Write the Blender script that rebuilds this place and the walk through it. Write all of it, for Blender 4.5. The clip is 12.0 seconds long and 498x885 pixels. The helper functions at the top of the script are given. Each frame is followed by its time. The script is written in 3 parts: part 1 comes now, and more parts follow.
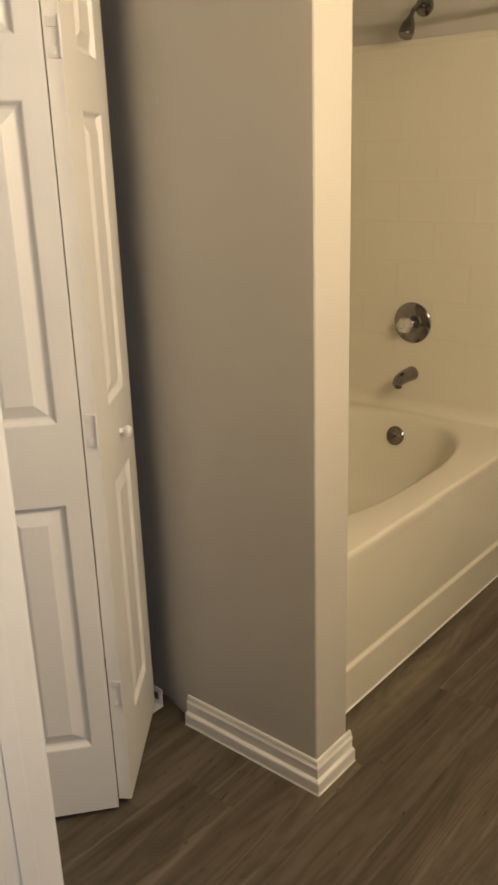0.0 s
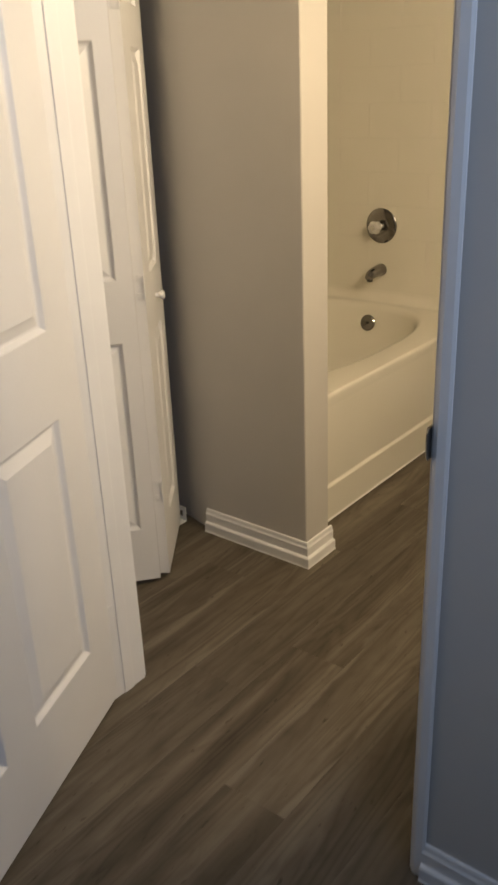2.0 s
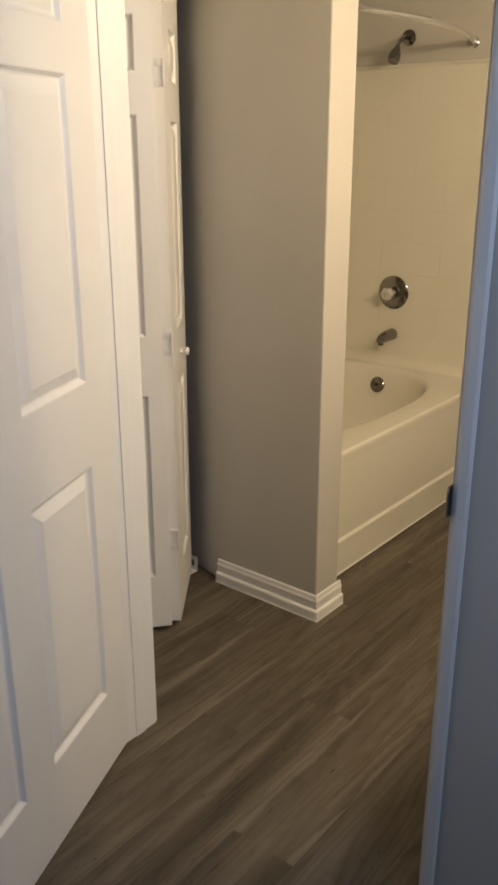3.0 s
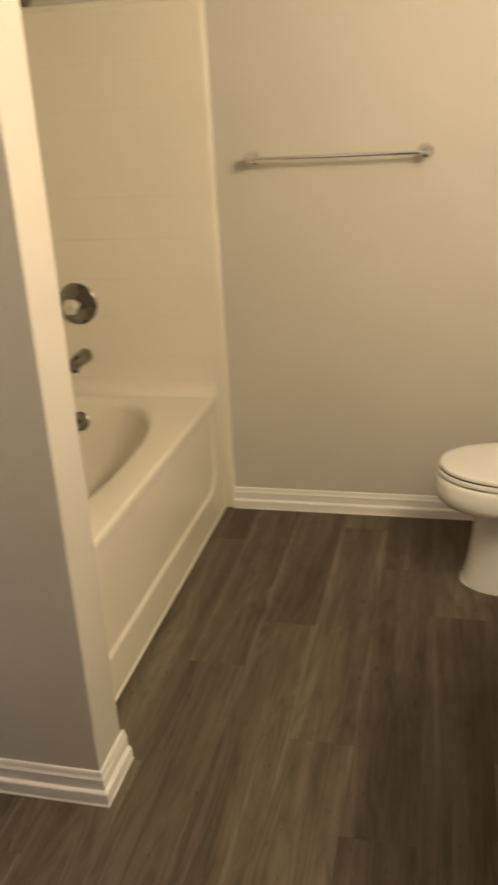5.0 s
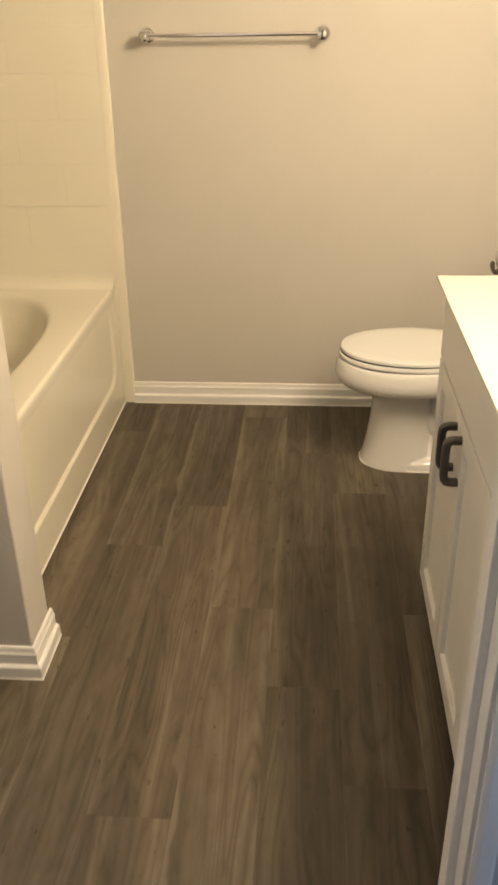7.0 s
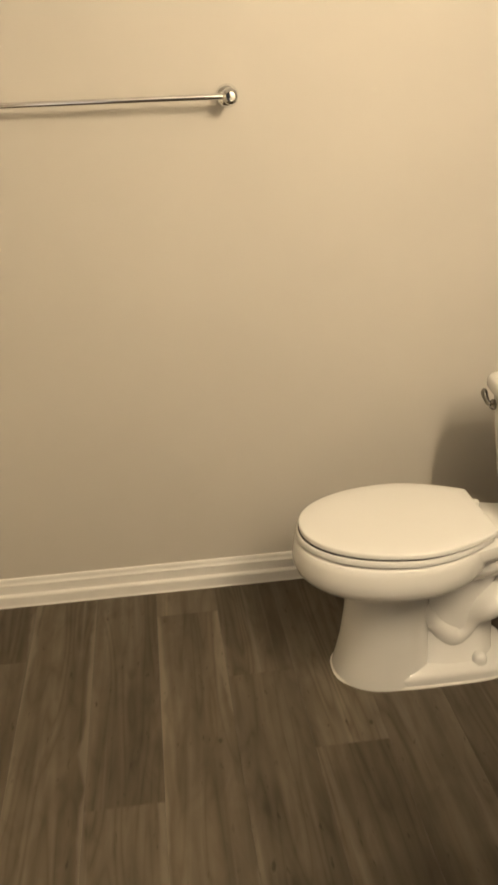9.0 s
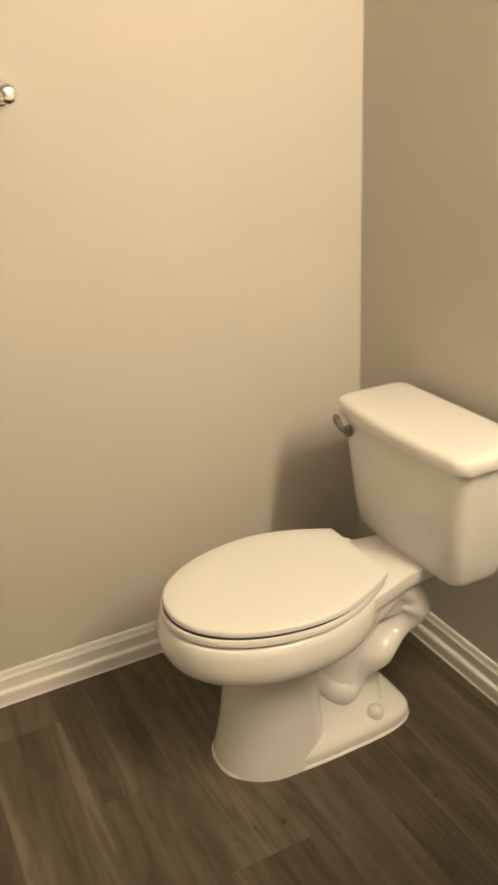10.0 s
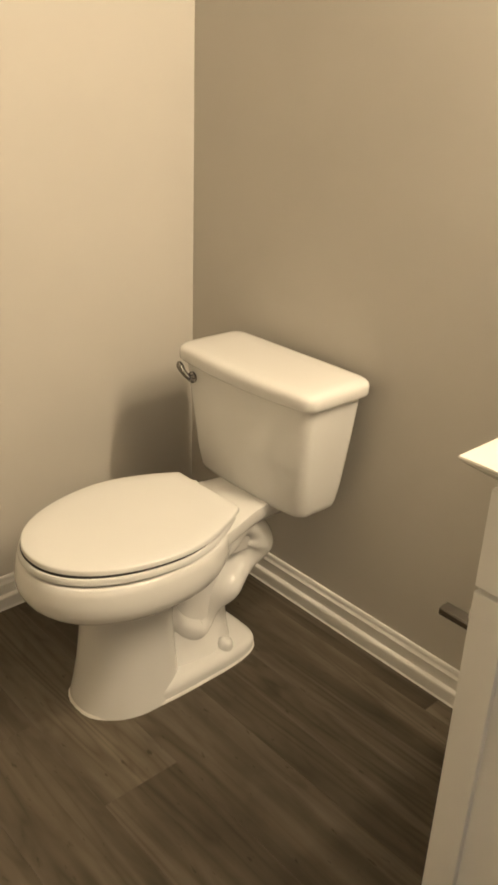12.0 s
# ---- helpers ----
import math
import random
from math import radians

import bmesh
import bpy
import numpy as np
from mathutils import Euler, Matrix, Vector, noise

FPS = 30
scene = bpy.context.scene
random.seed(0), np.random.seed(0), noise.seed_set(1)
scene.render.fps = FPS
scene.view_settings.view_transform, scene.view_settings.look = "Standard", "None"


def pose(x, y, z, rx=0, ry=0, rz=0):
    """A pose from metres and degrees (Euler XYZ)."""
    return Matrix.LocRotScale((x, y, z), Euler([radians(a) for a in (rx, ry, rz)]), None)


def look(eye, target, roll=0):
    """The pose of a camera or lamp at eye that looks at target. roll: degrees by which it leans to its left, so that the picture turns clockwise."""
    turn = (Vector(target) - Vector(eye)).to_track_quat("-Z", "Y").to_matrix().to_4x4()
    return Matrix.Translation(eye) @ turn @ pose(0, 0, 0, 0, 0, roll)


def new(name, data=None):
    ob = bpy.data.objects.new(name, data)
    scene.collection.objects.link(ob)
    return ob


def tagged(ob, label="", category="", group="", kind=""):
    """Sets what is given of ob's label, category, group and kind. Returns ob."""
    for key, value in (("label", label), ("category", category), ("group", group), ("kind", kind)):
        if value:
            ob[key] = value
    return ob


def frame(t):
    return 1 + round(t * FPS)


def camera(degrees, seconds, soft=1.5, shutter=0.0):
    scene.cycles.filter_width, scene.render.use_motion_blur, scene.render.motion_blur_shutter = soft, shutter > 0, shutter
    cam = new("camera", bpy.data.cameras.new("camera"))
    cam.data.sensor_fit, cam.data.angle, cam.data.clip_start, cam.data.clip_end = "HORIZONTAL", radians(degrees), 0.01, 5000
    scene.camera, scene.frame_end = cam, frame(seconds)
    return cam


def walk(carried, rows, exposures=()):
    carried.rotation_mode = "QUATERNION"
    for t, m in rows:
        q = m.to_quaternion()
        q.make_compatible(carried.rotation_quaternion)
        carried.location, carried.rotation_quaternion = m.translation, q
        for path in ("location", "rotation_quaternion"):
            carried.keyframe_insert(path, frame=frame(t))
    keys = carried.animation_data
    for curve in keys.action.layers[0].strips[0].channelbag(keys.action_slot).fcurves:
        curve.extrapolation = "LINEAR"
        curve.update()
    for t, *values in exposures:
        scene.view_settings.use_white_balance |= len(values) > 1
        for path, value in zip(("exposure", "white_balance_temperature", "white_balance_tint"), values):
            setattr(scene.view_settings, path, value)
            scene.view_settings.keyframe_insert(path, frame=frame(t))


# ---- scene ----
cam = camera(33.2, 12.0, soft=2.7, shutter=0.4)
PATH = [
    (0, (1.007, -1.417, 1.556), (-0.217, 0.025, 0.906), -1.8),
    (0.5, (1.067, -1.461, 1.55), (-0.217, -0.081, 0.882), -1.7),
    (1, (1.199, -1.579, 1.551), (-0.052, -0.208, 0.806), -0.8),
    (1.2, (1.256, -1.663, 1.551), (0.021, -0.293, 0.779), -1.9),
    (1.5, (1.309, -1.792, 1.543), (0.122, -0.38, 0.769), -3.4),
    (2, (1.423, -2.039, 1.544), (0.261, -0.614, 0.756), -2.4),
    (2.5, (1.477, -2.187, 1.566), (0.276, -0.767, 0.829), -1.5),
    (2.7, (1.473, -2.189, 1.578), (0.267, -0.751, 0.885), -0.9),
    (4.3, (0.993, -1.563, 1.566), (0.031, 0.063, 0.909), 1.3),
    (4.5, (0.927, -1.5, 1.57), (0.006, 0.149, 0.911), 0.3),
    (4.7, (0.859, -1.465, 1.575), (0.044, 0.224, 0.879), -1.2),
    (5, (0.771, -1.439, 1.554), (0.316, 0.366, 0.822), -3.3),
    (5.2, (0.709, -1.447, 1.539), (0.379, 0.377, 0.789), -3.2),
    (5.5, (0.675, -1.463, 1.514), (0.446, 0.347, 0.694), -1.4),
    (6, (0.668, -1.523, 1.506), (0.555, 0.281, 0.651), 0.8),
    (6.5, (0.665, -1.581, 1.477), (0.531, 0.179, 0.538), -0.5),
    (7, (0.655, -1.539, 1.477), (0.512, 0.231, 0.557), -1.0),
    (7.2, (0.662, -1.488, 1.461), (0.522, 0.306, 0.588), -1.2),
    (8.8, (0.502, -0.668, 1.451), (0.63, 1.151, 0.631), -2.4),
    (9, (0.45, -0.538, 1.45), (0.652, 1.281, 0.642), -2.3),
    (9.2, (0.401, -0.429, 1.453), (0.699, 1.373, 0.638), -1.4),
    (9.5, (0.369, -0.27, 1.431), (0.845, 1.485, 0.6), -1.7),
    (10, (0.298, -0.126, 1.405), (1.11, 1.52, 0.611), -2.7),
    (10.5, (0.174, -0.077, 1.355), (1.241, 1.437, 0.6), -2.0),
    (11, (0.108, -0.1, 1.305), (1.304, 1.268, 0.47), -0.4),
    (11.5, (0.073, -0.127, 1.352), (1.337, 1.154, 0.478), 2.4),
    (12, (0.127, -0.111, 1.358), (1.353, 1.225, 0.515), 2.2),
]
EXPOSURE = [(0.0, -0.16, 6500, 10), (0.5, -0.15, 6500, 10), (1.0, -0.27, 6500, 10), (1.5, -0.11, 6433, 10), (2.7, -0.17, 6320, 10), (4.5, 0.0, 6500, 10), (5.0, 0.08, 6486, 10), (5.5, 0.36, 6472, 10), (6.0, 0.38, 6458, 10), (6.5, 0.56, 6444, 10), (9.0, 0.38, 6330, 10), (10.0, 0.44, 6330, 10), (10.5, 0.44, 6330, 10), (11.0, 0.68, 6330, 10), (11.5, 0.44, 6330, 10), (12.0, 0.44, 6330, 10)]
walk(cam, [(t, look(eye, target, roll)) for t, eye, target, roll in PATH], EXPOSURE)

# ---- world, lamps, exposure ----
world = bpy.data.worlds.new("world")
scene.world = world
world.use_nodes = True
_wn = world.node_tree
_sky = _wn.nodes.new("ShaderNodeTexSky")
_sky.sky_type = "NISHITA"
_sky.sun_disc = False
_sky.sun_elevation = radians(35)
_sky.sun_rotation = radians(120)
_bg = next(n for n in _wn.nodes if n.type == "BACKGROUND")
_wn.links.new(_sky.outputs[0], _bg.inputs[0])
_bg.inputs[1].default_value = 0.10

BULB_Y = (-0.44, -0.15, 0.14)
BULB_X, BULB_Z = 1.405, 2.050
for by in BULB_Y:
    lamp = new("vanity_bulb_lamp", bpy.data.lights.new("vanity_bulb_lamp", "POINT"))
    lamp.location = (BULB_X, by, BULB_Z)
    lamp.data.energy, lamp.data.color, lamp.data.shadow_soft_size = 26.0, (1.0, 0.79, 0.515), 0.042

win_lamp = new("hall_window_daylight", bpy.data.lights.new("hall_window_daylight", "AREA"))
win_lamp.data.shape, win_lamp.data.size, win_lamp.data.size_y = "RECTANGLE", 1.1, 0.6
win_lamp.data.energy, win_lamp.data.color = 16.5, (0.55, 0.70, 1.0)
win_lamp.matrix_world = look((2.24, -1.75, 1.95), (0.0, -1.60, 1.90))

# ---- materials ----


def material(name, color, rough=0.5, metal=0.0, var=0.0, var_scale=3.0, bump=0.0, bump_scale=80.0, coat=0.0, spec=0.5, rough_var=0.0):
    """A principled material with colour variation at two scales and a fine relief."""
    m = bpy.data.materials.new(name)
    m.use_nodes = True
    nt = m.node_tree
    b = next(n for n in nt.nodes if n.type == "BSDF_PRINCIPLED")
    b.inputs["Base Color"].default_value = (*color, 1)
    b.inputs["Roughness"].default_value = rough
    b.inputs["Metallic"].default_value = metal
    b.inputs["Specular IOR Level"].default_value = spec
    b.inputs["Coat Weight"].default_value = coat
    b.inputs["Coat Roughness"].default_value = 0.06
    geo = nt.nodes.new("ShaderNodeNewGeometry")
    if var > 0:
        big = nt.nodes.new("ShaderNodeTexNoise")
        big.inputs["Scale"].default_value, big.inputs["Detail"].default_value = var_scale, 6.0
        nt.links.new(geo.outputs["Position"], big.inputs["Vector"])
        ramp = nt.nodes.new("ShaderNodeValToRGB")
        ramp.color_ramp.elements[0].position, ramp.color_ramp.elements[1].position = 0.3, 0.7
        ramp.color_ramp.elements[0].color = (*[c * (1 - var) for c in color], 1)
        ramp.color_ramp.elements[1].color = (*[min(1, c * (1 + var)) for c in color], 1)
        nt.links.new(big.outputs["Fac"], ramp.inputs["Fac"])
        nt.links.new(ramp.outputs["Color"], b.inputs["Base Color"])
        if rough_var > 0:
            mr = nt.nodes.new("ShaderNodeMapRange")
            mr.inputs["To Min"].default_value, mr.inputs["To Max"].default_value = rough - rough_var, rough + rough_var
            fine = nt.nodes.new("ShaderNodeTexNoise")
            fine.inputs["Scale"].default_value = 22.0
            nt.links.new(geo.outputs["Position"], fine.inputs["Vector"])
            nt.links.new(fine.outputs["Fac"], mr.inputs["Value"])
            nt.links.new(mr.outputs["Result"], b.inputs["Roughness"])
    if bump > 0:
        n2 = nt.nodes.new("ShaderNodeTexNoise")
        n2.inputs["Scale"].default_value, n2.inputs["Detail"].default_value = bump_scale, 3.0
        nt.links.new(geo.outputs["Position"], n2.inputs["Vector"])
        bp = nt.nodes.new("ShaderNodeBump")
        bp.inputs["Strength"].default_value, bp.inputs["Distance"].default_value = bump, 0.002
        nt.links.new(n2.outputs["Fac"], bp.inputs["Height"])
        nt.links.new(bp.outputs["Normal"], b.inputs["Normal"])
    return m


def plank_material():
    """Grey-brown vinyl plank with long grain, cathedral figure, knots and pale streaks."""
    m = bpy.data.materials.new("vinyl_plank")
    m.use_nodes = True
    nt = m.node_tree
    L = nt.links.new
    b = next(n for n in nt.nodes if n.type == "BSDF_PRINCIPLED")
    info = nt.nodes.new("ShaderNodeObjectInfo")
    geo = nt.nodes.new("ShaderNodeNewGeometry")
    off = nt.nodes.new("ShaderNodeVectorMath")
    off.operation = "SCALE"
    off.inputs[0].default_value = (3.7, 17.0, 0.0)
    L(info.outputs["Random"], off.inputs["Scale"])
    add = nt.nodes.new("ShaderNodeVectorMath")
    add.operation = "ADD"
    L(geo.outputs["Position"], add.inputs[0])
    L(off.outputs["Vector"], add.inputs[1])

    def stretched(sx, sy):
        mp = nt.nodes.new("ShaderNodeMapping")
        mp.inputs["Scale"].default_value = (sx, sy, 1)
        L(add.outputs["Vector"], mp.inputs["Vector"])
        return mp.outputs["Vector"]

    def noise_tex(vec, scale, detail, dist=0.0):
        n = nt.nodes.new("ShaderNodeTexNoise")
        n.inputs["Scale"].default_value, n.inputs["Detail"].default_value = scale, detail
        n.inputs["Distortion"].default_value = dist
        L(vec, n.inputs["Vector"])
        return n.outputs["Fac"]

    def ramp(fac, stops):
        r = nt.nodes.new("ShaderNodeValToRGB")
        while len(r.color_ramp.elements) < len(stops):
            r.color_ramp.elements.new(0.5)
        for e, (p, c) in zip(r.color_ramp.elements, stops):
            e.position, e.color = p, (*c, 1) if len(c) == 3 else c
        L(fac, r.inputs["Fac"])
        return r.outputs["Color"]

    def mix(kind, fac, a, c):
        n = nt.nodes.new("ShaderNodeMix")
        n.data_type, n.blend_type = "RGBA", kind
        if isinstance(fac, float):
            n.inputs["Factor"].default_value = fac
        else:
            L(fac, n.inputs["Factor"])
        L(a, n.inputs[6])
        L(c, n.inputs[7])
        return n.outputs[2]

    broad = noise_tex(stretched(9.0, 0.6), 1.0, 5.0, 0.6)
    base = ramp(broad, [(0.30, (0.0690, 0.0563, 0.0410)), (0.46, (0.0878, 0.0730, 0.0538)), (0.58, (0.1085, 0.0910, 0.0680)), (0.72, (0.1455, 0.1228, 0.0937))])
    # cathedral figure: contour lines of a stretched noise
    def math_node(op, a, val):
        n = nt.nodes.new("ShaderNodeMath")
        n.operation = op
        L(a, n.inputs[0])
        n.inputs[1].default_value = val
        return n.outputs[0]

    contour = math_node("PINGPONG", math_node("MULTIPLY", noise_tex(stretched(7.5, 0.62), 1.0, 2.0, 0.35), 15.0), 0.5)
    rings = ramp(contour, [(0.0, (0.78, 0.765, 0.75)), (0.16, (0.94, 0.94, 0.93)), (0.5, (1.10, 1.095, 1.09))])
    where = ramp(noise_tex(stretched(4.5, 1.4), 1.0, 2.0, 0.4), [(0.38, (0.15, 0.15, 0.15)), (0.55, (1.0, 1.0, 1.0))])
    c1 = mix("MULTIPLY", where, base, rings)
    grain = ramp(noise_tex(stretched(46.0, 1.5), 1.0, 5.0, 0.7), [(0.30, (0.74, 0.73, 0.72)), (0.52, (1.0, 1.0, 1.0)), (0.8, (1.16, 1.16, 1.16))])
    c2 = mix("MULTIPLY", 0.42, c1, grain)
    mott = ramp(noise_tex(stretched(24.0, 7.0), 1.0, 4.0, 1.2), [(0.30, (0.84, 0.83, 0.82)), (0.5, (1.0, 1.0, 1.0)), (0.72, (1.12, 1.12, 1.11))])
    c2 = mix("MULTIPLY", 0.9, c2, mott)
    swath = ramp(noise_tex(stretched(12.0, 0.7), 1.0, 3.0, 0.6), [(0.30, (0.82, 0.81, 0.80)), (0.5, (1.0, 1.0, 1.0)), (0.68, (1.26, 1.255, 1.24))])
    c2 = mix("MULTIPLY", 1.0, c2, swath)
    pale = nt.nodes.new("ShaderNodeRGB")
    pale.outputs[0].default_value = (0.195, 0.166, 0.130, 1)
    streak = ramp(noise_tex(stretched(26.0, 0.6), 1.0, 3.0, 0.9), [(0.60, (0, 0, 0)), (0.76, (0.45, 0.45, 0.45))])
    c3 = mix("MIX", streak, c2, pale.outputs[0])
    # sapwood bands along some plank edges
    tc = nt.nodes.new("ShaderNodeTexCoord")
    sep = nt.nodes.new("ShaderNodeSeparateXYZ")
    L(tc.outputs["Object"], sep.inputs[0])
    off_mid = math_node("ABSOLUTE", math_node("SUBTRACT", sep.outputs["X"], 0.089), 0.0)
    wob = math_node("MULTIPLY", math_node("SUBTRACT", noise_tex(stretched(2.0, 2.6), 1.0, 3.0, 0.5), 0.52), 0.10)
    band_in = nt.nodes.new("ShaderNodeMath")
    band_in.operation = "ADD"
    L(off_mid, band_in.inputs[0])
    L(wob, band_in.inputs[1])
    band = ramp(band_in.outputs[0], [(0.0775, (0, 0, 0)), (0.0865, (0.62, 0.62, 0.62))])
    some = ramp(info.outputs["Random"], [(0.45, (0.12, 0.12, 0.12)), (0.75, (0.85, 0.85, 0.85))])
    gate = nt.nodes.new("ShaderNodeMath")
    gate.operation = "MULTIPLY"
    L(band, gate.inputs[0])
    L(some, gate.inputs[1])
    c3 = mix("MIX", gate.outputs[0], c3, pale.outputs[0])
    knots = ramp(noise_tex(stretched(13.0, 5.5), 1.0, 2.0, 0.3), [(0.675, (0, 0, 0)), (0.78, (0.45, 0.45, 0.45))])
    dark = nt.nodes.new("ShaderNodeRGB")
    dark.outputs[0].default_value = (0.034, 0.026, 0.019, 1)
    c4 = mix("MIX", knots, c3, dark.outputs[0])
    fleck = ramp(noise_tex(stretched(70.0, 22.0), 1.0, 2.0, 0.2), [(0.67, (0, 0, 0)), (0.76, (0.7, 0.7, 0.7))])
    c4 = mix("MIX", fleck, c4, dark.outputs[0])
    tone = ramp(info.outputs["Random"], [(0.0, (0.93, 0.93, 0.93)), (0.5, (1.0, 0.995, 0.99)), (1.0, (1.06, 1.055, 1.045))])
    c5 = mix("MULTIPLY", 1.0, c4, tone)
    L(c5, b.inputs["Base Color"])
    rr = nt.nodes.new("ShaderNodeMapRange")
    rr.inputs["To Min"].default_value, rr.inputs["To Max"].default_value = 0.46, 0.66
    L(broad, rr.inputs["Value"])
    L(rr.outputs["Result"], b.inputs["Roughness"])
    b.inputs["Specular IOR Level"].default_value = 0.22
    bp = nt.nodes.new("ShaderNodeBump")
    bp.inputs["Strength"].default_value, bp.inputs["Distance"].default_value = 0.25, 0.0006
    L(grain, bp.inputs["Height"])
    L(bp.outputs["Normal"], b.inputs["Normal"])
    return m


WALL = material("wall_paint", (0.515, 0.490, 0.450), 0.72, var=0.03, var_scale=2.2, bump=0.14, bump_scale=220.0, spec=0.3)
CEIL = material("ceiling_paint", (0.62, 0.61, 0.59), 0.85, var=0.02, bump=0.4, bump_scale=140.0)
TRIM = material("trim_paint", (0.74, 0.73, 0.71), 0.34, var=0.025, var_scale=6.0, bump=0.12, bump_scale=60.0, rough_var=0.06)
DOORP = material("door_paint", (0.71, 0.70, 0.685), 0.38, var=0.02, var_scale=5.0, bump=0.15, bump_scale=160.0, rough_var=0.05)
PORC = material("porcelain", (0.71, 0.705, 0.69), 0.06, var=0.01, spec=0.6)
SEAT = material("seat_plastic", (0.70, 0.70, 0.69), 0.22, var=0.015, bump=0.03, bump_scale=300.0)
FIBER = material("fiberglass_surround", (0.715, 0.68, 0.585), 0.19, var=0.02, var_scale=1.5, bump=0.04, bump_scale=12.0)
CHROME = material("chrome", (0.82, 0.82, 0.83), 0.09, metal=1.0, var=0.04, var_scale=30.0)
BRUSH = material("worn_nickel", (0.24, 0.23, 0.22), 0.09, metal=1.0, var=0.10, var_scale=40.0)
GUN = material("gunmetal_pull", (0.10, 0.095, 0.09), 0.38, metal=0.9, var=0.12, var_scale=30.0)
ACRYL = material("acrylic_knob", (0.55, 0.53, 0.49), 0.10, var=0.02, spec=0.7)
CABINET = material("cabinet_paint", (0.74, 0.73, 0.705), 0.36, var=0.02, var_scale=5.0, bump=0.06, bump_scale=120.0, rough_var=0.05)
TOP = material("cultured_marble_top", (0.68, 0.67, 0.62), 0.10, var=0.015, var_scale=4.0, coat=0.4)
# Near-black standing for shade inside recesses: toe kick and bracket slot.
DARK = material("recess_shade_dark", (0.10, 0.09, 0.08), 0.6, var=0.1)
GAP = material("gap_black", (0.02, 0.02, 0.02), 0.8)
CAULK = material("caulk", (0.78, 0.76, 0.72), 0.5, var=0.03)
SUPPLY = material("braided_supply", (0.62, 0.61, 0.59), 0.4, metal=0.3, bump=0.3, bump_scale=500.0)
HALLP = material("hall_paint", (0.540, 0.520, 0.485), 0.72, var=0.03, var_scale=2.0, bump=0.14, bump_scale=220.0, spec=0.3)
# Colour of unseen hall walls, kept dark so less daylight bounces indoors.
LOWBOUNCE = material("hall_low_bounce", (0.26, 0.25, 0.235), 0.75, var=0.04, var_scale=2.0, bump=0.14, bump_scale=220.0, spec=0.3)
PLANK = plank_material()

# ---- mesh helpers ----


def finish(bm, name, mats, parent=None, smooth=False, angle=35):
    me = bpy.data.meshes.new(name)
    bmesh.ops.recalc_face_normals(bm, faces=bm.faces)
    bm.to_mesh(me)
    bm.free()
    for mt in (mats if isinstance(mats, (list, tuple)) else [mats]):
        me.materials.append(mt)
    if smooth:
        me.polygons.foreach_set("use_smooth", [True] * len(me.polygons))
        me.set_sharp_from_angle(angle=radians(angle))
    ob = new(name, me)
    if parent is not None:
        ob.parent = parent
    return ob


def part(name, bm, mat, parent, label="", smooth=False, angle=35):
    ob = finish(bm, name, mat, parent, smooth, angle)
    if label:
        tagged(ob, label)
    return ob


def empty(name, m=None):
    ob = new(name)
    if m is not None:
        ob.matrix_world = m
    return ob


def add_box(bm, lo, hi, bevel=0.0, seg=2):
    r = bmesh.ops.create_cube(bm, size=1.0)
    vs = r["verts"]
    for v in vs:
        v.co = Vector([lo[i] + (v.co[i] + 0.5) * (hi[i] - lo[i]) for i in range(3)])
    if bevel > 0:
        es = list({e for v in vs for e in v.link_edges})
        bmesh.ops.bevel(bm, geom=es, offset=bevel, segments=seg, profile=0.5, affect="EDGES")
    return bm


def box(lo, hi, bevel=0.0, seg=2):
    return add_box(bmesh.new(), lo, hi, bevel, seg)


def loft(bm, rings, closed=True, cap0=True, cap1=True):
    """Skin rings of equally many points."""
    vr = [[bm.verts.new(p) for p in r] for r in rings]
    n = len(vr[0])
    for a, b in zip(vr, vr[1:]):
        for i in range(n if closed else n - 1):
            j = (i + 1) % n
            bm.faces.new((a[i], a[j], b[j], b[i]))
    if cap0:
        bm.faces.new(vr[0][::-1])
    if cap1:
        bm.faces.new(vr[-1])
    return bm


def lathe(profile, axis="z", seg=28, at=(0, 0, 0), bm=None):
    """Turn a profile of (radius, height) round an axis."""
    bm = bm or bmesh.new()
    rings = []
    for r, h in profile:
        ring = []
        for i in range(seg):
            a = 2 * math.pi * i / seg
            c, s = max(r, 0.0004) * math.cos(a), max(r, 0.0004) * math.sin(a)
            p = {"z": (c, s, h), "x": (h, c, s), "y": (c, h, s)}[axis]
            ring.append(Vector(p) + Vector(at))
        rings.append(ring)
    return loft(bm, rings)


def tube(points, radius, seg=14, bm=None, flat=1.0, cap=True):
    """A tube along points; radius and flat are numbers or one for each point. flat widens it across its plane."""
    bm = bm or bmesh.new()
    pts = [Vector(p) for p in points]
    rad = radius if isinstance(radius, (list, tuple)) else [radius] * len(pts)
    wide = flat if isinstance(flat, (list, tuple)) else [flat] * len(pts)
    rings = []
    t0 = (pts[1] - pts[0]).normalized()
    ref = Vector((0, 1, 0)) if abs(t0.y) < 0.9 else Vector((1, 0, 0))
    for i, p in enumerate(pts):
        t = (pts[min(i + 1, len(pts) - 1)] - pts[max(i - 1, 0)]).normalized()
        u = (ref - t * ref.dot(t)).normalized()
        w = t.cross(u)
        rings.append([p + rad[i] * (u * wide[i] * math.cos(2 * math.pi * k / seg) + w * math.sin(2 * math.pi * k / seg)) for k in range(seg)])
    return loft(bm, rings, True, cap, cap)


